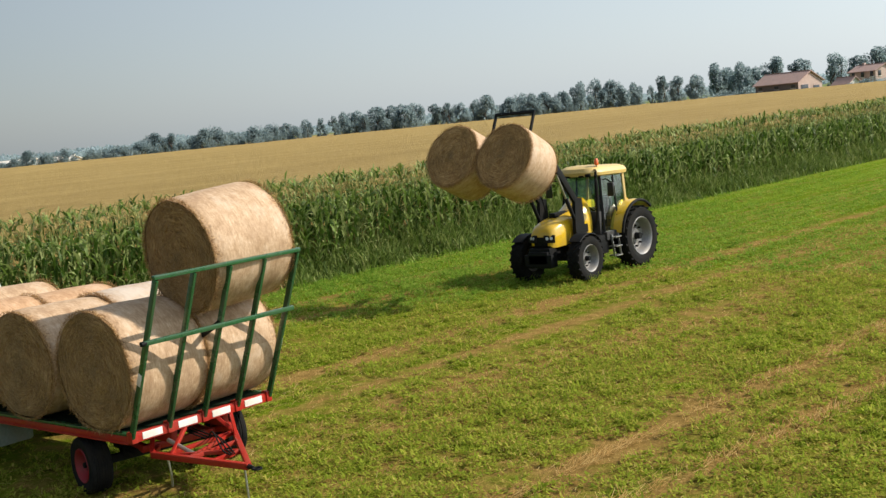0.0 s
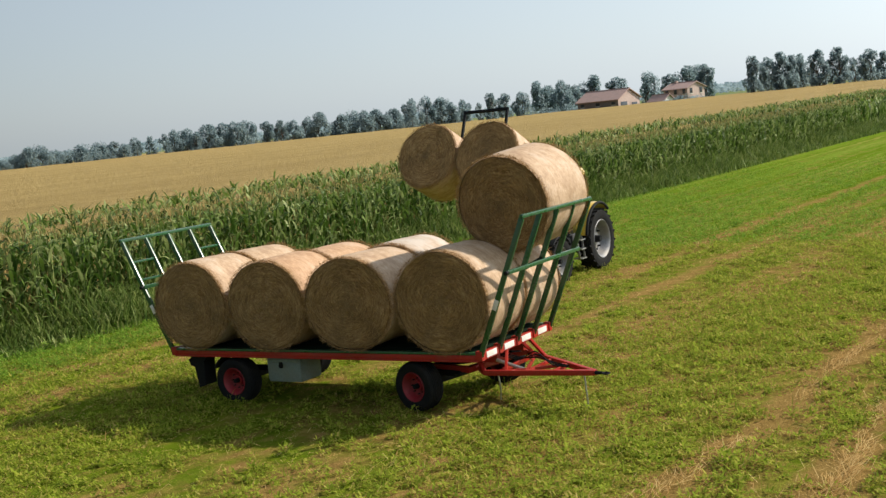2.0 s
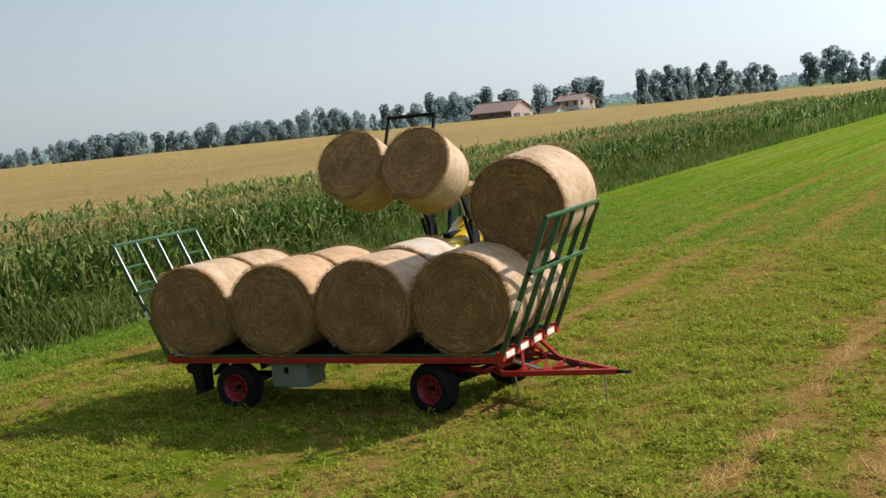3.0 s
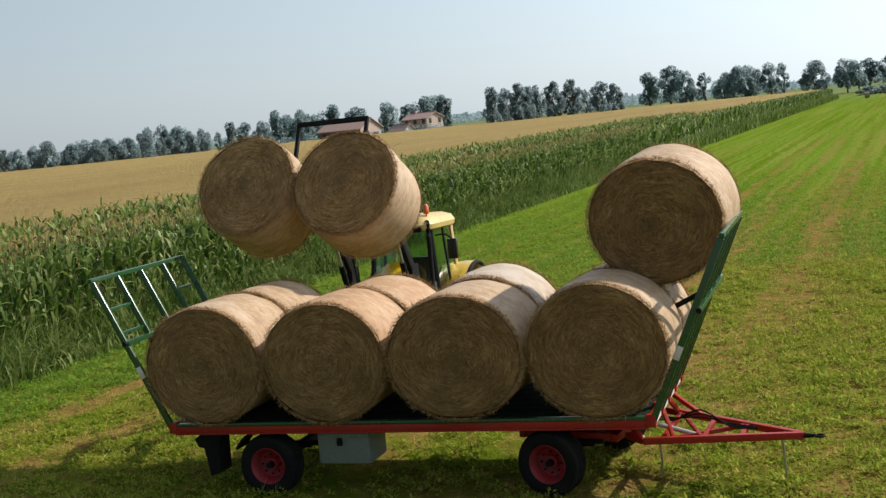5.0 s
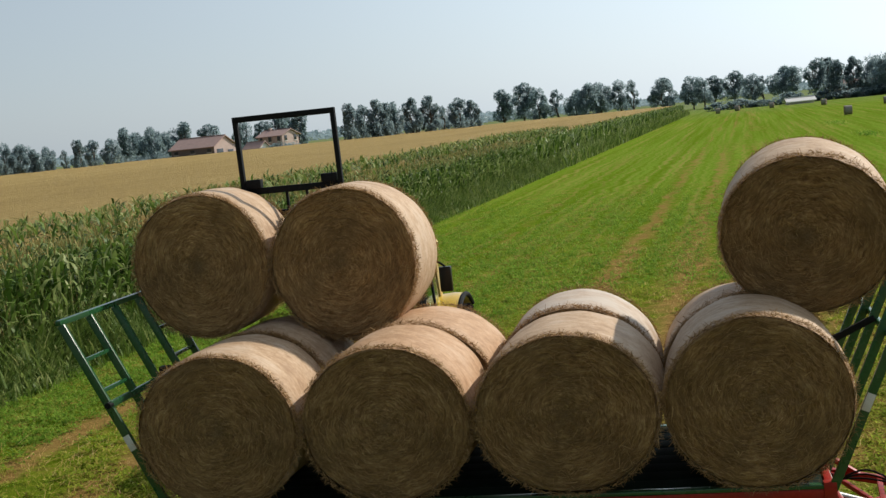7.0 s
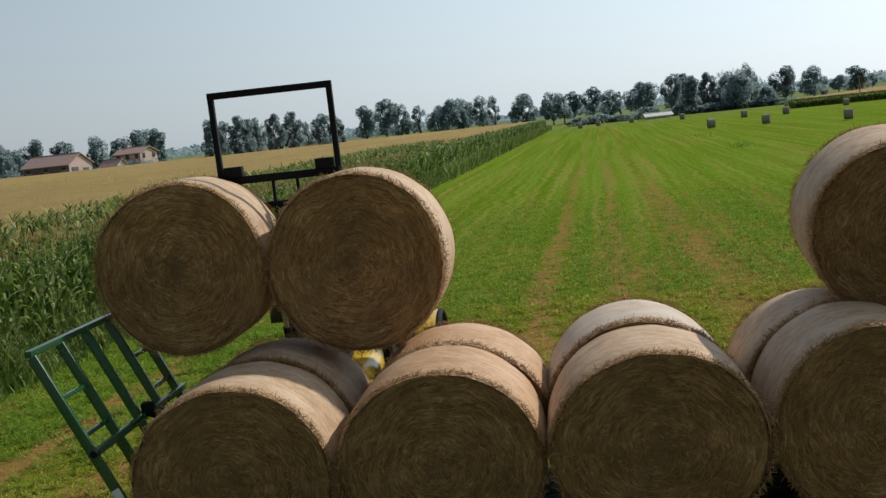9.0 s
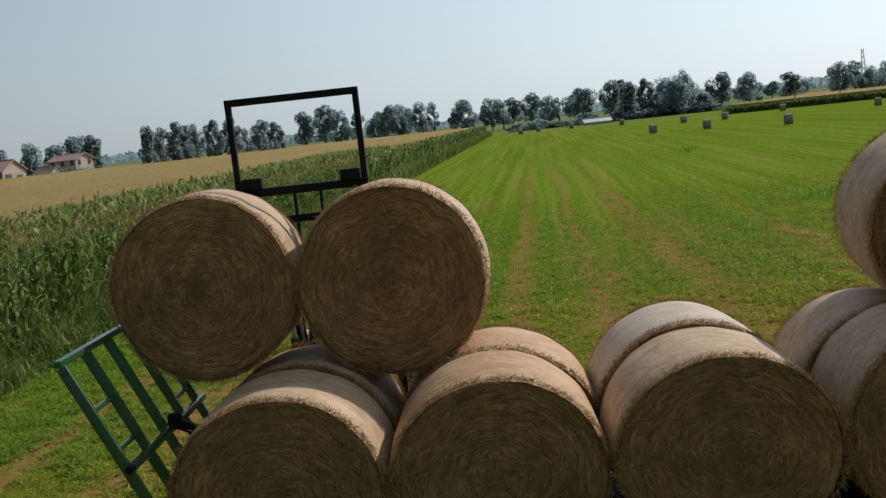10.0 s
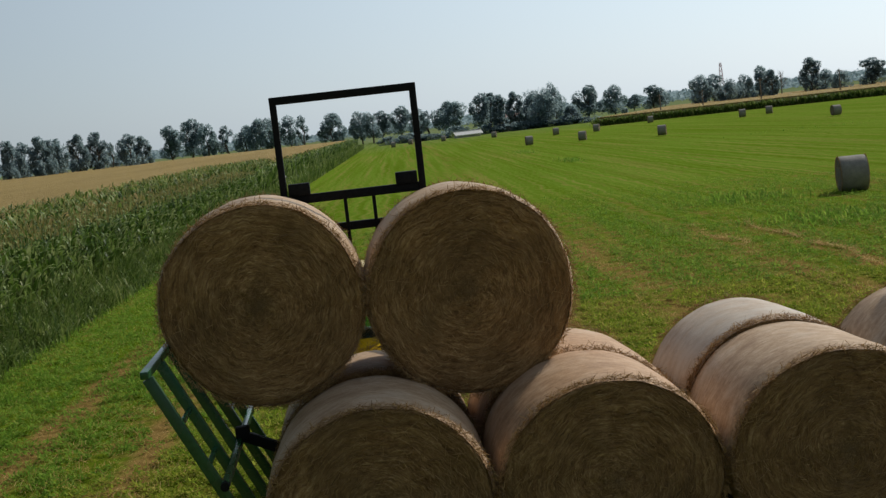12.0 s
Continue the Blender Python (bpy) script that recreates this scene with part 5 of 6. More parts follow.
    bar(bm, base[1].lerp(tip, 0.12), base[0].lerp(tip, 0.38), 0.04, 0.045)
    bar(bm, (3.03, -0.3, 0.83), base[0].lerp(tip, 0.2), 0.045, 0.05)
    bar(bm, (3.03, 0.45, 0.83), base[1].lerp(tip, 0.3), 0.045, 0.05)
    bar(bm, base[0].lerp(tip, 0.12), base[1].lerp(tip, 0.62), 0.05, 0.05)
    for b, y in ((base[0], -0.46), (base[1], 0.46)):
        bar(bm, b, (2.55, y, 0.86), 0.06, 0.06)
        bar(bm, b, (2.62, y, 0.56), 0.06, 0.07)
    bar(bm, base[1].lerp(tip, 0.1), (3.0, 0.2, 0.86), 0.05, 0.05)
    draw = part("drawbar", bm, M_RED, root, "red steel A-frame drawbar")
    bm = bmesh.new()
    ring = tip + Vector((0.17, -0.02, 0))
    hose(bm, [ring + Vector((0.05 * math.cos(a), 0.05 * math.sin(a), 0)) for a in [k * math.pi / 4 for k in range(9)]], 0.014)
    rod(bm, tip - Vector((0.05, 0, 0)), tip + Vector((0.13, -0.015, 0)), 0.038, 0.018)
    part("towing_eye", bm, M_DARK, draw)
    bm = bmesh.new()
    rod(bm, (2.98, -0.55, 0.72), (3.42, -0.50, 0.57), 0.028)
    part("drawbar_strut", bm, M_STEEL, draw, "pale steel strut")
    for k, off in enumerate((0.0, 0.06, 0.12)):
        bm = bmesh.new()
        hose(bm, [(2.75, -0.1 + off, 0.70), (3.1, -0.05 + off, 0.62), (3.45, -0.2 + off, 0.78 - off), (3.8, -0.35 + off, 0.62), (4.1, -0.46 + off * 0.5, 0.62)], 0.010)
        part("hose", bm, M_RUBBER, draw)
    bm = bmesh.new()
    hose(bm, [(3.02, -0.62, 0.5), (3.03, -0.6, 0.3), (3.0, -0.58, 0.12)], 0.014)
    part("safety_chain", bm, M_STEEL, draw)
    bm = bmesh.new()
    rod(bm, (4.38, -0.5, 0.54), (4.40, -0.5, 0.02), 0.014)
    part("prop_stand", bm, M_STEEL, draw, "thin steel prop stand")
    # tool box and mudguards
    bm = bmesh.new()
    block(bm, (-1.12, -1.0, 0.38), (-0.42, -0.45, 0.80), 0.05)
    box = part("tool_box", bm, M_BOX, root, "pale grey-green steel tool box")
    bm = bmesh.new()
    block(bm, (-1.09, -1.012, 0.71), (-0.45, -1.0, 0.77), 0.004)
    part("lid", bm, M_BOX, box)
    bm = bmesh.new()
    block(bm, (-0.84, -1.03, 0.62), (-0.78, -1.0, 0.72), 0.006)
    rod(bm, (-0.81, -1.035, 0.66), (-0.81, -1.0, 0.66), 0.035, n=10)
    part("lock", bm, M_DARK, box, "black lock")
    for s in (-1, 1):
        bm = bmesh.new()
        arc = [radians(58 + 95 * k / 9) for k in range(10)]
        plate(bm, [(-1.77 + 0.50 * math.cos(a), 0.395 + 0.47 * math.sin(a)) for a in arc] + [(-1.77 + 0.47 * math.cos(a), 0.395 + 0.44 * math.sin(a)) for a in arc[::-1]], s * 0.93 - 0.15, s * 0.93 + 0.15, "Y")
        plate(bm, [(-2.78, 0.74), (-2.66, 0.82), (-2.34, 0.82), (-2.44, 0.72), (-2.46, 0.30), (-2.60, 0.26), (-2.66, 0.62), (-2.74, 0.64)], s * 0.93 - 0.14, s * 0.93 + 0.14, "Y")
        part("mudguard", bm, M_DARK, root, "black rubber mudguard and flap", smooth=False)
    return root


# ---------------------------------------------------------------- tractor
TRACTOR_X, LOAD_X = -2.45, -2.42
# seconds; then y, z and upward tilt of the raised bales' front faces
LIFT = [
    (0.0, 12.78, 3.460, 30.0), (0.5, 11.28, 3.400, 29.0), (1.0, 10.07, 3.400, 28.5), (1.5, 8.92, 3.450, 28.5), (2.0, 7.79, 3.520, 29.0), (2.5, 6.68, 3.580, 29.4), (3.0, 5.62, 3.620, 29.0),
    (3.5, 4.55, 3.660, 29.8), (4.0, 3.50, 3.710, 31.0), (4.5, 2.55, 3.750, 32.2), (5.0, 1.80, 3.740, 32.0), (5.5, 1.35, 3.629, 24.8), (6.0, 1.02, 3.298, 14.5), (6.5, 0.73, 3.132, 5.8), (7.0, 0.55, 3.067, 0.6),
    (7.5, 0.47, 3.076, 0.0), (8.0, 0.41, 3.125, 0.0), (8.5, 0.42, 3.165, 0.0), (9.0, 0.43, 3.195, 0.0), (9.5, 0.40, 3.175, 0.0), (10.0, 0.24, 3.085, 0.0), (10.5, 0.05, 3.075, 0.0), (11.0, -0.08, 3.070, 0.0), (11.5, -0.15, 3.070, 0.0), (12.0, -0.18, 3.055, 0.0),
]
PIVOT = Vector((0, 0.30, 1.95))
SAG = 0.86  # the heavy bales droop on their spikes
HINGE_BACK, HINGE_LOW, REACH = 1.12, 0.35, 2.05


def lift_at(t):
    """Smooth passage through LIFT."""
    rows = np.array(LIFT)
    k = int(np.clip(np.searchsorted(rows[:, 0], t, "right") - 1, 0, len(rows) - 2))
    p0, p1, p2, p3 = rows[max(k - 1, 0), 1:], rows[k, 1:], rows[k + 1, 1:], rows[min(k + 2, len(rows) - 1), 1:]
    q = (t - rows[k, 0]) / (rows[k + 1, 0] - rows[k, 0])
    return 0.5 * (2 * p1 + (p2 - p0) * q + (2 * p0 - 5 * p1 + 4 * p2 - p3) * q * q + (3 * p1 - p0 - 3 * p2 + p3) * q**3)


def drift_at(t):
    """The tractor creeps sideways while it sets the bales down."""
    q = min(1.0, max(0.0, (t - 9.5) / 2.5))
    return 0.035 - 0.025 * q * q * (3 - 2 * q)


def rig_at(t):
    """Tractor y, and the carriage's face point and tilt."""
    y, z, tilt = lift_at(t)
    a = radians(tilt)
    hinge_y = y + HINGE_BACK * math.cos(a) - HINGE_LOW * math.sin(a)
    hinge_z = z - HINGE_BACK * math.sin(a) - HINGE_LOW * math.cos(a)
    return hinge_y + REACH, y, z, tilt, hinge_z


def hood_section(y, w, top, low, shoulder):
    return [(-w, low), (-w * 1.02, low + (shoulder - low) * 0.6), (-w * 0.97, shoulder), (-w * 0.80, shoulder + (top - shoulder) * 0.6), (-w * 0.5, top - 0.015), (0, top), (w * 0.5, top - 0.015), (w * 0.80, shoulder + (top - shoulder) * 0.6), (w * 0.97, shoulder), (w * 1.02, low + (shoulder - low) * 0.6), (w, low)]


def build_tractor():
    root = thing("tractor", "yellow farm tractor with front loader carrying two bales", "tractor", pose(TRACTOR_X, rig_at(0)[0], 0))
    # engine block, gearbox and frame
    bm = bmesh.new()
    block(bm, (-0.26, -0.55, 0.55), (0.26, 1.1, 1.05), 0.04)
    block(bm, (-0.34, 1.0, 0.50), (0.34, 2.6, 1.05), 0.05)
    block(bm, (-0.30, -0.80, 0.52), (0.30, -0.45, 0.85), 0.03)
    block(bm, (-0.34, 0.15, 1.0), (0.34, 0.75, 1.25), 0.03)
    block(bm, (-0.33, -0.72, 0.42), (0.33, -0.40, 0.93), 0.04)
    block(bm, (-0.42, -0.80, 0.46), (0.42, -0.68, 0.78), 0.03)
    part("chassis", bm, M_DARK, root, "black engine block and gearbox")
    bm = bmesh.new()
    bar(bm, (-0.86, 0, 0.60), (0.86, 0, 0.60), 0.16, 0.16, 0.03)
    part("front_axle", bm, M_DARK, root)
    bm = bmesh.new()
    bar(bm, (-0.75, 2.38, 0.80), (0.75, 2.38, 0.80), 0.26, 0.26, 0.05)
    part("rear_axle", bm, M_DARK, root)
    # hood
    bm = bmesh.new()
    rings = []
    for y, w, top, low, sh in ((-0.98, 0.27, 1.28, 0.98, 1.16), (-0.93, 0.33, 1.40, 0.93, 1.26), (-0.78, 0.37, 1.50, 0.92, 1.36), (-0.45, 0.39, 1.60, 0.93, 1.44), (0.0, 0.40, 1.68, 0.98, 1.50), (0.45, 0.41, 1.75, 1.04, 1.55), (0.92, 0.43, 2.02, 1.10, 1.58)):
        rings.append([bm.verts.new((x, y, z)) for x, z in hood_section(y, w, top, low, sh)])
    for p, q in zip(rings, rings[1:]):
        for j in range(len(p) - 1):
            bm.faces.new((p[j], p[j + 1], q[j + 1], q[j]))
    bm.faces.new(rings[0])
    bm.faces.new(rings[-1][::-1])
    bmesh.ops.recalc_face_normals(bm, faces=bm.faces)
    hood = part("hood", bm, M_YELLOW, root, "glossy yellow engine hood")
    bm = bmesh.new()
    block(bm, (-0.20, -1.0, 0.98), (0.20, -0.965, 1.20), 0.02)
    for k in range(5):
        block(bm, (-0.18, -1.012, 1.0 + 0.04 * k), (0.18, -0.99, 1.015 + 0.04 * k), 0.003)
    part("grille", bm, M_DARK, hood, "black front grille")
    bm = bmesh.new()
    block(bm, (-0.10, -0.35, 1.615), (0.10, 0.6, 1.735), 0.02)
    part("hood_vent", bm, M_DARK, hood, "black hood vent")
    for s in (-1, 1):
        bm = bmesh.new()
        block(bm, (-0.15, -0.03, -0.10), (0.15, 0.03, 0.10), 0.025, pose(s * 0.25, -0.955, 1.15, -14, 0, s * 24))
        lamp = part("headlight", bm, M_DARK, hood, "black headlight cluster")
        for dx in (-0.055, 0.055):
            bm = bmesh.new()
            m = pose(s * 0.25, -0.955, 1.15, -14, 0, s * 24)
            rod(bm, m @ Vector((dx, -0.028, 0.01)), m @ Vector((dx, -0.038, 0.01)), 0.042, 0.038, 14)
            part("lens", bm, M_LAMP, lamp, "clear lamp lens")
        bm = bmesh.new()
        plate(bm, [(-0.25, 1.02), (0.75, 1.08), (0.75, 1.42), (0.1, 1.40), (-0.1, 1.28)], s * 0.395, s * 0.425)
        part("side_panel", bm, M_YELLOW, hood, "yellow side panel")
        bm = bmesh.new()
        plate(bm, [(0.30, 1.12), (0.70, 1.14), (0.70, 1.36), (0.36, 1.34)], s * 0.424, s * 0.432)
        part("side_grille", bm, M_DARK, hood)
    # a short nose
    short = Matrix.Translation((0, 1.10, 0)) @ Matrix.Diagonal((1, 0.895, 1, 1)) @ Matrix.Translation((0, -0.92, 0))
    for ob in (hood, *hood.children_recursive):
        ob.data.transform(short)
    # cab
    corners = {"fl": (0.78, 1.10, 1.05, 0.62, 1.28, 2.58), "rl": (0.72, 2.30, 1.62, 0.64, 2.34, 2.58)}
    bm = bmesh.new()
    block(bm, (-0.78, 1.05, 0.85), (0.78, 2.45, 1.08), 0.04)
    block(bm, (-0.74, 2.30, 1.0), (0.74, 2.48, 1.60), 0.04)
    block(bm, (-0.62, 1.0, 1.02), (0.62, 1.12, 1.62), 0.03)
    floor = part("cab_floor", bm, M_INSIDE, root, "dark cab floor and console")
    for key, (x0, y0, z0, x1, y1, z1) in corners.items():
        for s in (-1, 1):
            bm = bmesh.new()
            bar(bm, (s * x0, y0, z0), (s * x1, y1, z1), 0.07, 0.09, 0.012)
            part("cab_post", bm, M_DARK if key == "fl" else M_ROOF, root)
    for s in (-1, 1):
        bm = bmesh.new()
        bar(bm, (s * 0.78, 1.80, 1.08), (s * 0.65, 1.84, 2.58), 0.04, 0.06)
        part("door_frame", bm, M_DARK, root)
        bm = bmesh.new()
        p = [(s * 0.785, 1.14, 1.05), (s * 0.785, 1.78, 1.10), (s * 0.655, 1.82, 2.56), (s * 0.63, 1.30, 2.56)]
        vs = [bm.verts.new(q) for q in p] + [bm.verts.new((x - s * 0.012, y, z)) for x, y, z in p]
        for f in ((0, 1, 2, 3), (7, 6, 5, 4), (0, 4, 5, 1), (1, 5, 6, 2), (2, 6, 7, 3), (3, 7, 4, 0)):
            bm.faces.new([vs[k] for k in f])
        bmesh.ops.recalc_face_normals(bm, faces=bm.faces)
        door = part("door_pane", bm, M_GLASS, root, "green-tinted glass door", smooth=False)
        door.visible_shadow = False
        bm = bmesh.new()
        bar(bm, (s * 0.81, 1.72, 1.35), (s * 0.80, 1.72, 1.52), 0.03, 0.03)
        part("door_handle", bm, M_DARK, door)
        bm = bmesh.new()
        p = [(s * 0.785, 1.82, 1.12), (s * 0.725, 2.27, 1.64), (s * 0.645, 2.31, 2.56), (s * 0.655, 1.87, 2.56)]
        vs = [bm.verts.new(q) for q in p] + [bm.verts.new((x - s * 0.012, y, z)) for x, y, z in p]
        for f in ((0, 1, 2, 3), (7, 6, 5, 4), (0, 4, 5, 1), (1, 5, 6, 2), (2, 6, 7, 3), (3, 7, 4, 0)):
            bm.faces.new([vs[k] for k in f])
        bmesh.ops.recalc_face_normals(bm, faces=bm.faces)
        part("side_pane", bm, M_GLASS, root, "green-tinted glass", smooth=False).visible_shadow = False
    for name, y0, z0, y1, z1, w0, w1 in (("windscreen", 1.09, 1.60, 1.27, 2.56, 0.70, 0.60), ("rear_pane", 2.40, 1.62, 2.36, 2.56, 0.68, 0.62)):
        bm = bmesh.new()
        p = [(-w0, y0, z0), (w0, y0, z0), (w1, y1, z1), (-w1, y1, z1)]
        vs = [bm.verts.new(q) for q in p] + [bm.verts.new((x, y + 0.012, z)) for x, y, z in p]
        for f in ((0, 1, 2, 3), (7, 6, 5, 4), (0, 4, 5, 1), (1, 5, 6, 2), (2, 6, 7, 3), (3, 7, 4, 0)):
            bm.faces.new([vs[k] for k in f])
        bmesh.ops.recalc_face_normals(bm, faces=bm.faces)
        part(name, bm, M_GLASS, root, "green-tinted glass", smooth=False).visible_shadow = False
    bm = bmesh.new()
    rings = []
    for z, grow_by in ((2.55, -0.02), (2.58, 0.06), (2.66, 0.08), (2.76, 0.02), (2.82, -0.14), (2.84, -0.40)):
        ring = []
        for k in range(40):
            a = 2 * math.pi * k / 40
            c, s = math.cos(a), math.sin(a)
            e = 0.45
            ring.append(bm.verts.new(((0.70 + grow_by) * math.copysign(abs(c) ** e, c), 1.78 + (0.82 + grow_by) * math.copysign(abs(s) ** e, s), z + 0.03 * math.copysign(abs(s) ** e, -s))))
        rings.append(ring)
    for p, q in zip(rings, rings[1:]):
        for j in range(40):
            bm.faces.new((p[j], p[(j + 1) % 40], q[(j + 1) % 40], q[j]))
    bm.faces.new(rings[-1])
    bm.faces.new(rings[0][::-1])
    roof = part("cab_roof", bm, M_ROOF, root, "pale yellow rounded cab roof")
    for x in (-0.48, -0.25, 0.25, 0.48):
        bm = bmesh.new()
        block(bm, (x - 0.09, 0.90, 2.57), (x + 0.09, 0.98, 2.66), 0.02)
        part("work_lamp", bm, M_DARK, roof, "black work lamp")
    bm = bmesh.new()
    rod(bm, (0.58, 1.25, 2.62), (0.58, 1.25, 2.90), 0.015)
    part("beacon_stem", bm, M_DARK, roof)
    bm = bmesh.new()
    lathe(bm, [(0.001, 2.86), (0.06, 2.86), (0.065, 2.90), (0.055, 3.0), (0.03, 3.03), (0.001, 3.03)], 18, "Z")
    bmesh.ops.translate(bm, vec=(0.58, 1.25, 0), verts=bm.verts)
    part("beacon", bm, M_AMBER, roof, "orange rotating beacon")
    # seat, column and wheel inside
    bm = bmesh.new()
    block(bm, (-0.24, 1.75, 1.30), (0.24, 2.15, 1.42), 0.04)
    block(bm, (-0.23, 2.08, 1.38), (0.23, 2.2, 1.95), 0.05)
    rod(bm, (0, 1.95, 1.05), (0, 1.95, 1.32), 0.12)
    part("driver_seat", bm, M_INSIDE, root, "black driver seat")
    bm = bmesh.new()
    rod(bm, (0, 1.18, 1.2), (0, 1.45, 1.62), 0.04)
    hose(bm, [Vector((0, 1.45, 1.62)) + Vector((0.19 * math.cos(a), 0.16 * math.sin(a), -0.10 * math.sin(a))) for a in [k * math.pi / 6 for k in range(13)]], 0.016)
    part("steering_wheel", bm, M_INSIDE, root)
    # mirrors, exhaust, steps
    for s in (-1, 1):
        bm = bmesh.new()
        hose(bm, [(s * 0.64, 1.24, 2.42), (s * 0.85, 1.12, 2.44), (s * 0.98, 1.10, 2.36)], 0.016)
        arm = part("mirror_arm", bm, M_DARK, root)
        bm = bmesh.new()
        block(bm, (s * 0.98 - 0.09, 1.06, 2.0), (s * 0.98 + 0.09, 1.14, 2.36), 0.03)
        part("mirror", bm, M_MIRROR, arm, "black wing mirror")
    bm = bmesh.new()
    hose(bm, [(0.46, 0.95, 1.2), (0.60, 0.98, 1.35), (0.66, 1.02, 1.6), (0.66, 1.06, 2.6), (0.66, 1.02, 2.72)], 0.05, 12)
    part("exhaust_pipe", bm, M_DARK, root, "black exhaust stack")
    for s in (-1, 1):
        bm = bmesh.new()
        for z in (0.42, 0.66, 0.90):
            block(bm, (s * 0.80 - 0.13, 1.22, z), (s * 0.80 + 0.13, 1.50, z + 0.03), 0.008)
        for y in (1.21, 1.51):
            bar(bm, (s * 0.86, y, 0.40), (s * 0.80, y, 1.0), 0.02, 0.06)
        part("step", bm, M_STEEL, root, "steel cab steps")
        bm = bmesh.new()
        block(bm, (s * 0.55 - 0.18, 0.75, 0.52), (s * 0.55 + 0.18, 1.18, 1.02), 0.05)
        part("fuel_tank", bm, M_DARK, root)
    # wheels
    wheels = []
    for s in (-1, 1):
        side = Matrix.Rotation(0 if s > 0 else math.pi, 4, "Z")
        wheels.append((wheel(root, "front_wheel", Matrix.Translation((s * 0.89, 0, 0.58)) @ side, 0.58, 0.38, 0.34, M_SILVER, 20, "silver steel rim", 0.09), Vector((s * 0.89, 0, 0.58)), 0.58, side))
        wheels.append((wheel(root, "rear_wheel", Matrix.Translation((s * 0.79, 2.56, 0.80)) @ side, 0.80, 0.46, 0.50, M_SILVER, 22, "silver steel rim", 0.12), Vector((s * 0.79, 2.56, 0.80)), 0.80, side))
    # fenders
    for s in (-1, 1):
        bm = bmesh.new()
        n = 14
        strip = []
        for k in range(n):
            a = radians(12 + 118 * k / (n - 1))
            for r, x in ((0.90, s * 0.56), (0.92, s * 0.80), (0.91, s * 0.92), (0.885, s * 0.97), (0.855, s * 0.96), (0.86, s * 0.56)):
                strip.append(bm.verts.new((x, 2.38 - r * math.cos(a) * 0.98, 0.80 + r * math.sin(a) * 1.08)))
        for k in range(n - 1):
            for j in range(6):
                bm.faces.new((strip[6 * k + j], strip[6 * k + (j + 1) % 6], strip[6 * (k + 1) + (j + 1) % 6], strip[6 * (k + 1) + j]))
        bmesh.ops.recalc_face_normals(bm, faces=bm.faces)
        fender = part("rear_fender", bm, M_YELLOW, root, "yellow rear mudguard with black edge")
        bm = bmesh.new()
        hose(bm, [(s * 0.965, 2.38 - 0.885 * math.cos(radians(12 + 118 * k / 9)), 0.80 + 0.955 * math.sin(radians(12 + 118 * k / 9))) for k in range(10)], 0.04, 8, 3)
        part("fender_edge", bm, M_DARK, fender, "black rubber fender edge")
        bm = bmesh.new()
        plate(bm, [(1.62, 1.0), (1.78, 1.45), (2.1, 1.78), (2.45, 1.82), (2.85, 1.55), (2.9, 1.0)], s * 0.54, s * 0.58)
        part("inner_panel", bm, M_YELLOW, fender)
        bm = bmesh.new()
        strip = []
        for k in range(n):
            a = radians(48 + 100 * k / (n - 1))
            for r, x in ((0.64, s * 0.71), (0.65, s * 0.89), (0.64, s * 1.06), (0.62, s * 1.07), (0.62, s * 0.71)):
                strip.append(bm.verts.new((x, -r * math.cos(a), 0.58 + r * math.sin(a))))
        for k in range(n - 1):
            for j in range(5):
                bm.faces.new((strip[5 * k + j], strip[5 * k + (j + 1) % 5], strip[5 * (k + 1) + (j + 1) % 5], strip[5 * (k + 1) + j]))
        bmesh.ops.recalc_face_normals(bm, faces=bm.faces)
        part("front_fender", bm, M_DARK, root, "black plastic front mudguard")
        # loader mast
        bm = bmesh.new()
        plate(bm, [(0.12, 0.75), (0.55, 0.75), (0.52, 1.4), (0.48, 2.06), (0.18, 2.06), (0.12, 1.4)], s * 0.50, s * 0.60)
        bar(bm, (s * 0.30, 0.33, 0.80), (s * 0.56, 0.33, 0.85), 0.2, 0.2)
        part("loader_mast", bm, M_DARK, root, "black loader mast")
    # boom, built about its pivot
    boom = new("loader_boom")
    boom.parent = root
    knee, hinge = Vector((0, -0.98, 1.15)), Vector((0, -REACH - PIVOT.y, 2.53 - PIVOT.z))
    for s in (-1, 1):
        bm = bmesh.new()
        x = Vector((s * 0.55, 0, 0))
        bar(bm, x, knee + x, 0.09, 0.17, 0.015)
        bar(bm, knee + x, hinge + x, 0.09, 0.15, 0.015)
        plate(bm, [(knee.y - 0.22, knee.z - 0.05), (knee.y, knee.z + 0.10), (knee.y + 0.16, knee.z - 0.08), (knee.y - 0.02, knee.z - 0.26)], s * 0.55 - 0.055, s * 0.55 + 0.055)
        part("boom_arm", bm, M_DARK, boom, "black steel loader arm")
        bm = bmesh.new()
        rod(bm, x + Vector((0, -0.05, -0.55)), x + Vector((0, -0.45, 0.15)), 0.05)
        part("lift_cylinder", bm, M_DARK, boom)
        bm = bmesh.new()
        rod(bm, x + Vector((0, -0.45, 0.15)), x + knee * 0.75 + Vector((0, -0.05, -0.08)), 0.028)
        part("piston_rod", bm, M_STEEL, boom, "bright steel piston rod")
        bm = bmesh.new()
        rod(bm, x * 0.85 + knee + Vector((0, 0.1, 0.16)), x * 0.85 + knee.lerp(hinge, 0.6) + Vector((0, 0, 0.18)), 0.045)
        part("tilt_cylinder", bm, M_STEEL, boom, "steel tilt cylinder")
        bm = bmesh.new()
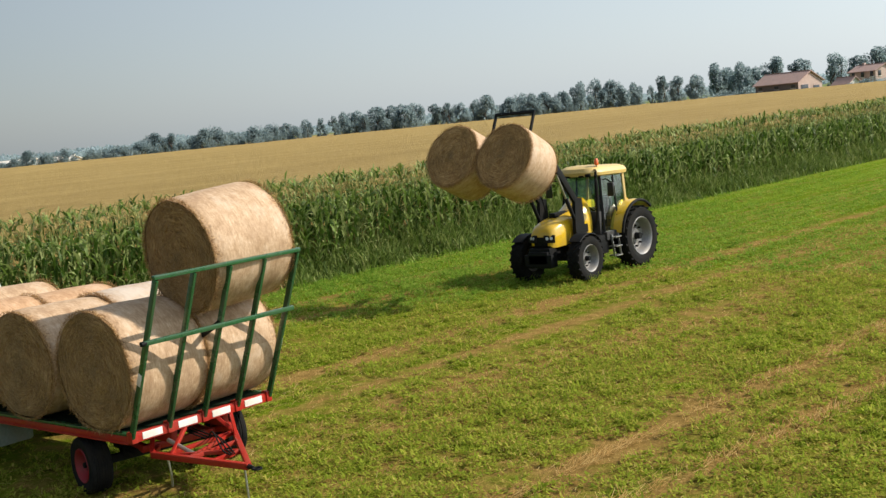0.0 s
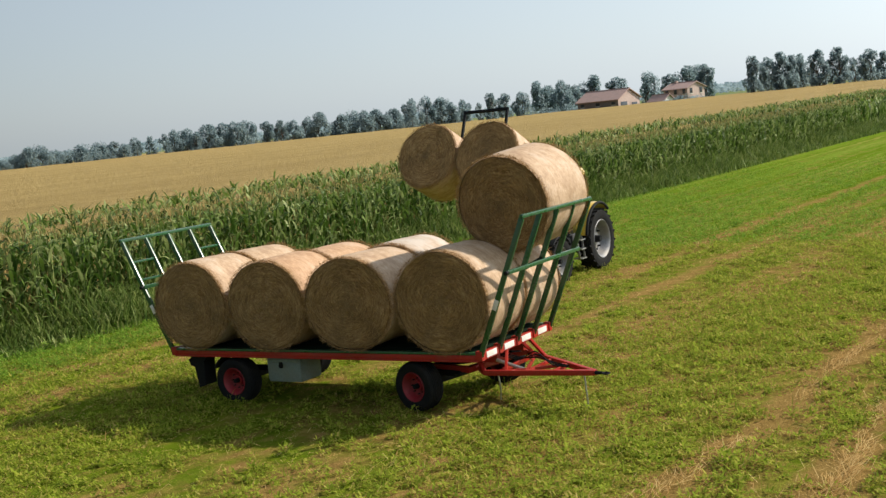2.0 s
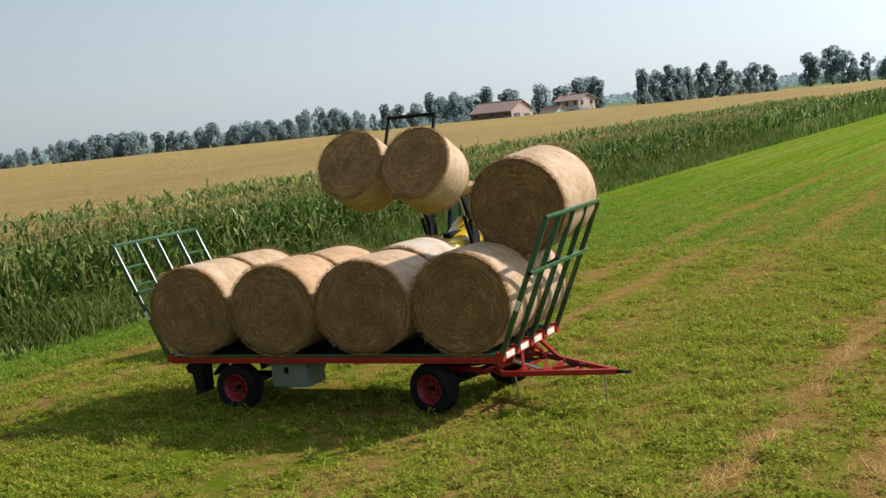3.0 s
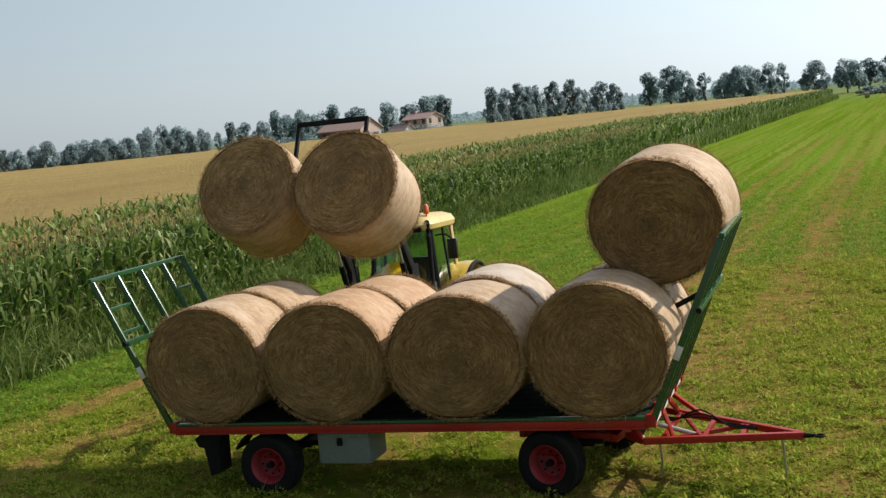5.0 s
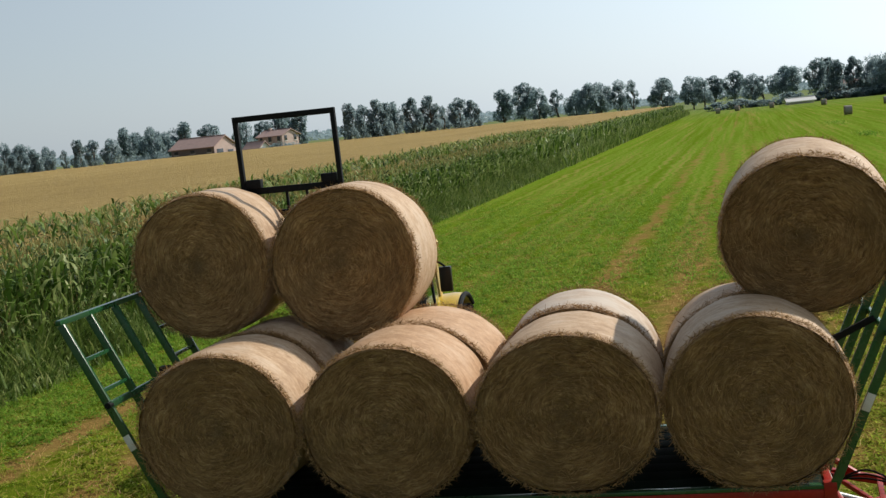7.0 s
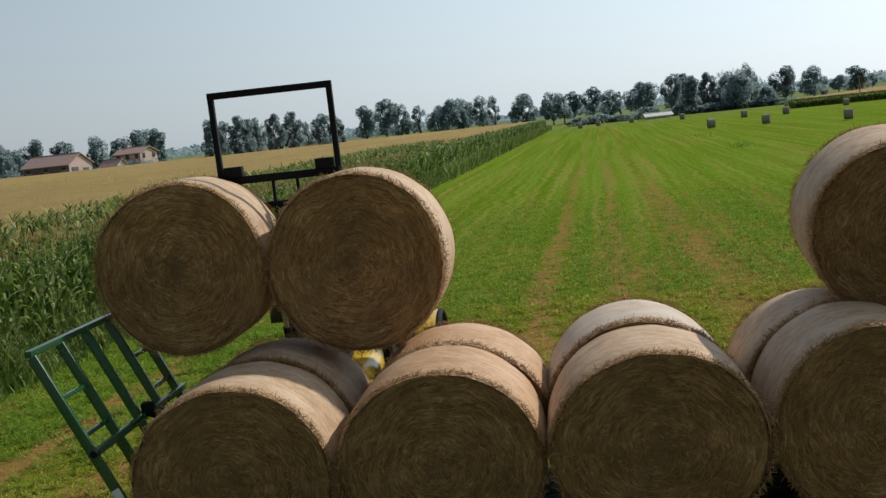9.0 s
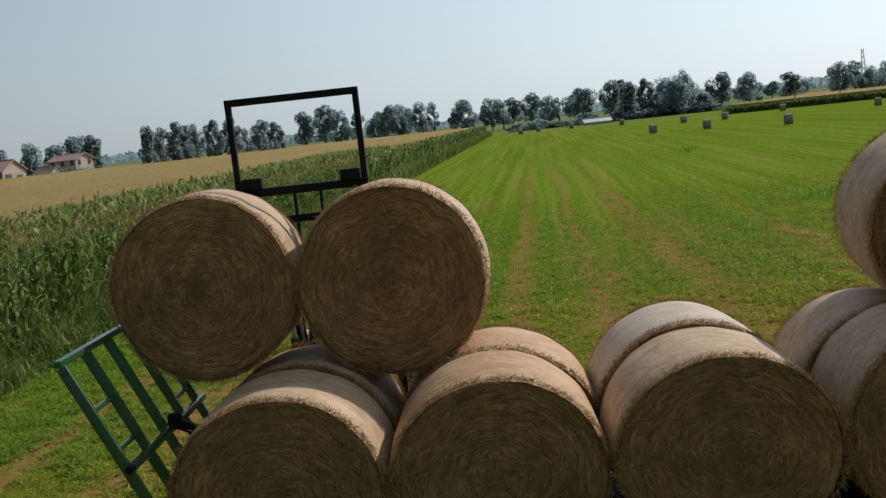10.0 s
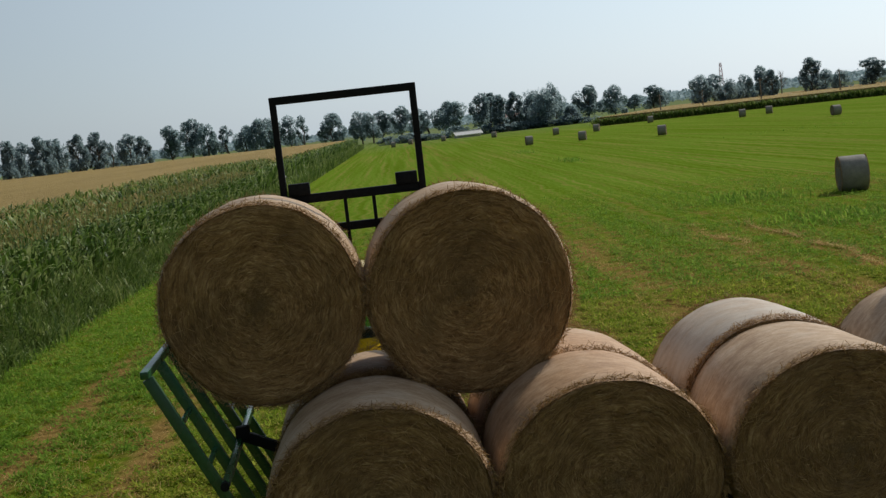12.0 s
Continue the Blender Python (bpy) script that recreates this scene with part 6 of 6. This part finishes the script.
        hose(bm, [x * 0.9 + Vector((0, 0.1, -0.2)), x * 0.9 + Vector((0, -0.2, 0.5)), x * 0.9 + knee + Vector((0, 0.05, 0.02)), x * 0.9 + knee.lerp(hinge, 0.5) + Vector((0, 0, 0.05))], 0.014)
        part("hydraulic_hose", bm, M_RUBBER, boom)
    bm = bmesh.new()
    c = knee.lerp(hinge, 0.35)
    rod(bm, c + Vector((-0.55, 0, 0)), c + Vector((0.55, 0, 0)), 0.06)
    part("cross_tube", bm, M_DARK, boom)
    # carriage with spikes and tall headboard, built about the bales' front faces
    carriage = new("bale_carriage")
    carriage.parent = root
    y = 1.08
    bm = bmesh.new()
    for s in (-1, 1):
        bar(bm, (s * 0.58, y, -0.3), (s * 0.58, 0.96, 1.60), 0.055, 0.06, 0.006, up=(0, 1, 0))
    bar(bm, (-0.608, 0.96, 1.58), (0.608, 0.96, 1.58), 0.06, 0.065, 0.006)
    bar(bm, (-0.58, 1.02, 0.75), (0.58, 1.02, 0.75), 0.055, 0.075, 0.006)
    part("headboard", bm, M_DARK, carriage, "tall black steel headboard")
    for s in (-1, 1):
        bm = bmesh.new()
        block(bm, (s * 0.45 - 0.09, 0.96, 0.785), (s * 0.45 + 0.09, 1.06, 0.885), 0.01)
        part("bracket", bm, M_DARK, carriage)
    bm = bmesh.new()
    bar(bm, (-0.95, y, -0.12), (0.95, y, -0.12), 0.1, 0.12, 0.01)
    bar(bm, (-0.58, y, 0.48), (0.58, y, 0.48), 0.06, 0.07, 0.006)
    for x in (-0.08, 0.16):
        bar(bm, (x, y, -0.12), (x, 1.03, 0.75), 0.03, 0.03, 0.004, up=(0, 1, 0))
    part("carriage_beam", bm, M_DARK, carriage)
    for s in (-1, 1):
        for dx in (0.60, 0.88):
            bm = bmesh.new()
            rod(bm, (s * dx, y, -0.12), (s * dx, 0.12, -0.10), 0.022, 0.008, 10)
            part("spike", bm, M_STEEL, carriage, "steel bale spike")
    # the cab is narrower than its fenders
    slim = Matrix.Translation((0, 0, -0.05)) @ Matrix.Diagonal((0.86, 1, 1, 1))
    for ob in root.children:
        if ob.name.split(".")[0] in ("cab_post", "cab_roof", "door_frame", "door_pane", "side_pane", "windscreen", "rear_pane", "exhaust_pipe"):
            for o in (ob, *ob.children):
                o.data.transform(slim)
    # cab and rear axle sit well back on a long wheelbase
    back = Matrix.Translation((0, 0.18, 0))
    for ob in root.children:
        if ob.name.split(".")[0] in ("rear_axle", "cab_floor", "cab_post", "cab_roof", "door_frame", "door_pane", "side_pane", "windscreen", "rear_pane", "exhaust_pipe", "driver_seat", "steering_wheel", "mirror_arm", "step", "fuel_tank", "rear_fender"):
            for o in (ob, *ob.children_recursive):
                o.data.transform(back)
    return root, wheels, boom, carriage


build_ground()
build_farm()
build_trees()
build_bare_tree(110.9, 300.4, 7.8)
build_far_field()
build_maize()
build_verge()
build_trailer()
build_bales()
tractor, tractor_wheels, loader_boom, bale_carriage = build_tractor()
raised = [bale("round hay bale spiked on the tractor's front loader", pose(0, 0, 0), 8 if s < 0 else 9, "bales on the loader", False) for s in (-1, 1)]
for ob, girth in zip(raised, (1.0, 1.025)):
    ob.scale = (girth, 0.93, girth)
build_loose_straw()
build_meadow_leaves()


def motions():
    times = [round(0.2 * k, 2) for k in range(61)]
    rigs = [(t, *rig_at(t)) for t in times]
    y0 = rigs[0][1]
    walk(tractor, [(t, pose(TRACTOR_X + drift_at(t), ty, 0)) for t, ty, *_ in rigs])
    for ob, centre, radius, side in tractor_wheels:
        walk(ob, [(t, Matrix.Translation(centre) @ Matrix.Rotation((y0 - ty) / radius, 4, "X") @ side) for t, ty, *_ in rigs])
    rest = math.atan2(2.53 - PIVOT.z, REACH + PIVOT.y)
    walk(loader_boom, [(t, Matrix.Translation(PIVOT) @ Matrix.Rotation(-(math.atan2(hz - PIVOT.z, REACH + PIVOT.y) - rest), 4, "X")) for t, ty, fy, fz, tilt, hz in rigs])
    walk(bale_carriage, [(t, pose(LOAD_X - TRACTOR_X, fy - ty, fz, -tilt)) for t, ty, fy, fz, tilt, hz in rigs])
    for ob, s in zip(raised, (-1, 1)):
        walk(ob, [(t, pose(LOAD_X + drift_at(t), fy, fz - 0.01, -SAG * tilt) @ pose(s * 0.80, BALE_L * 0.465, -0.044 * s, 0, 30 * s, 0)) for t, ty, fy, fz, tilt, hz in rigs])


motions()
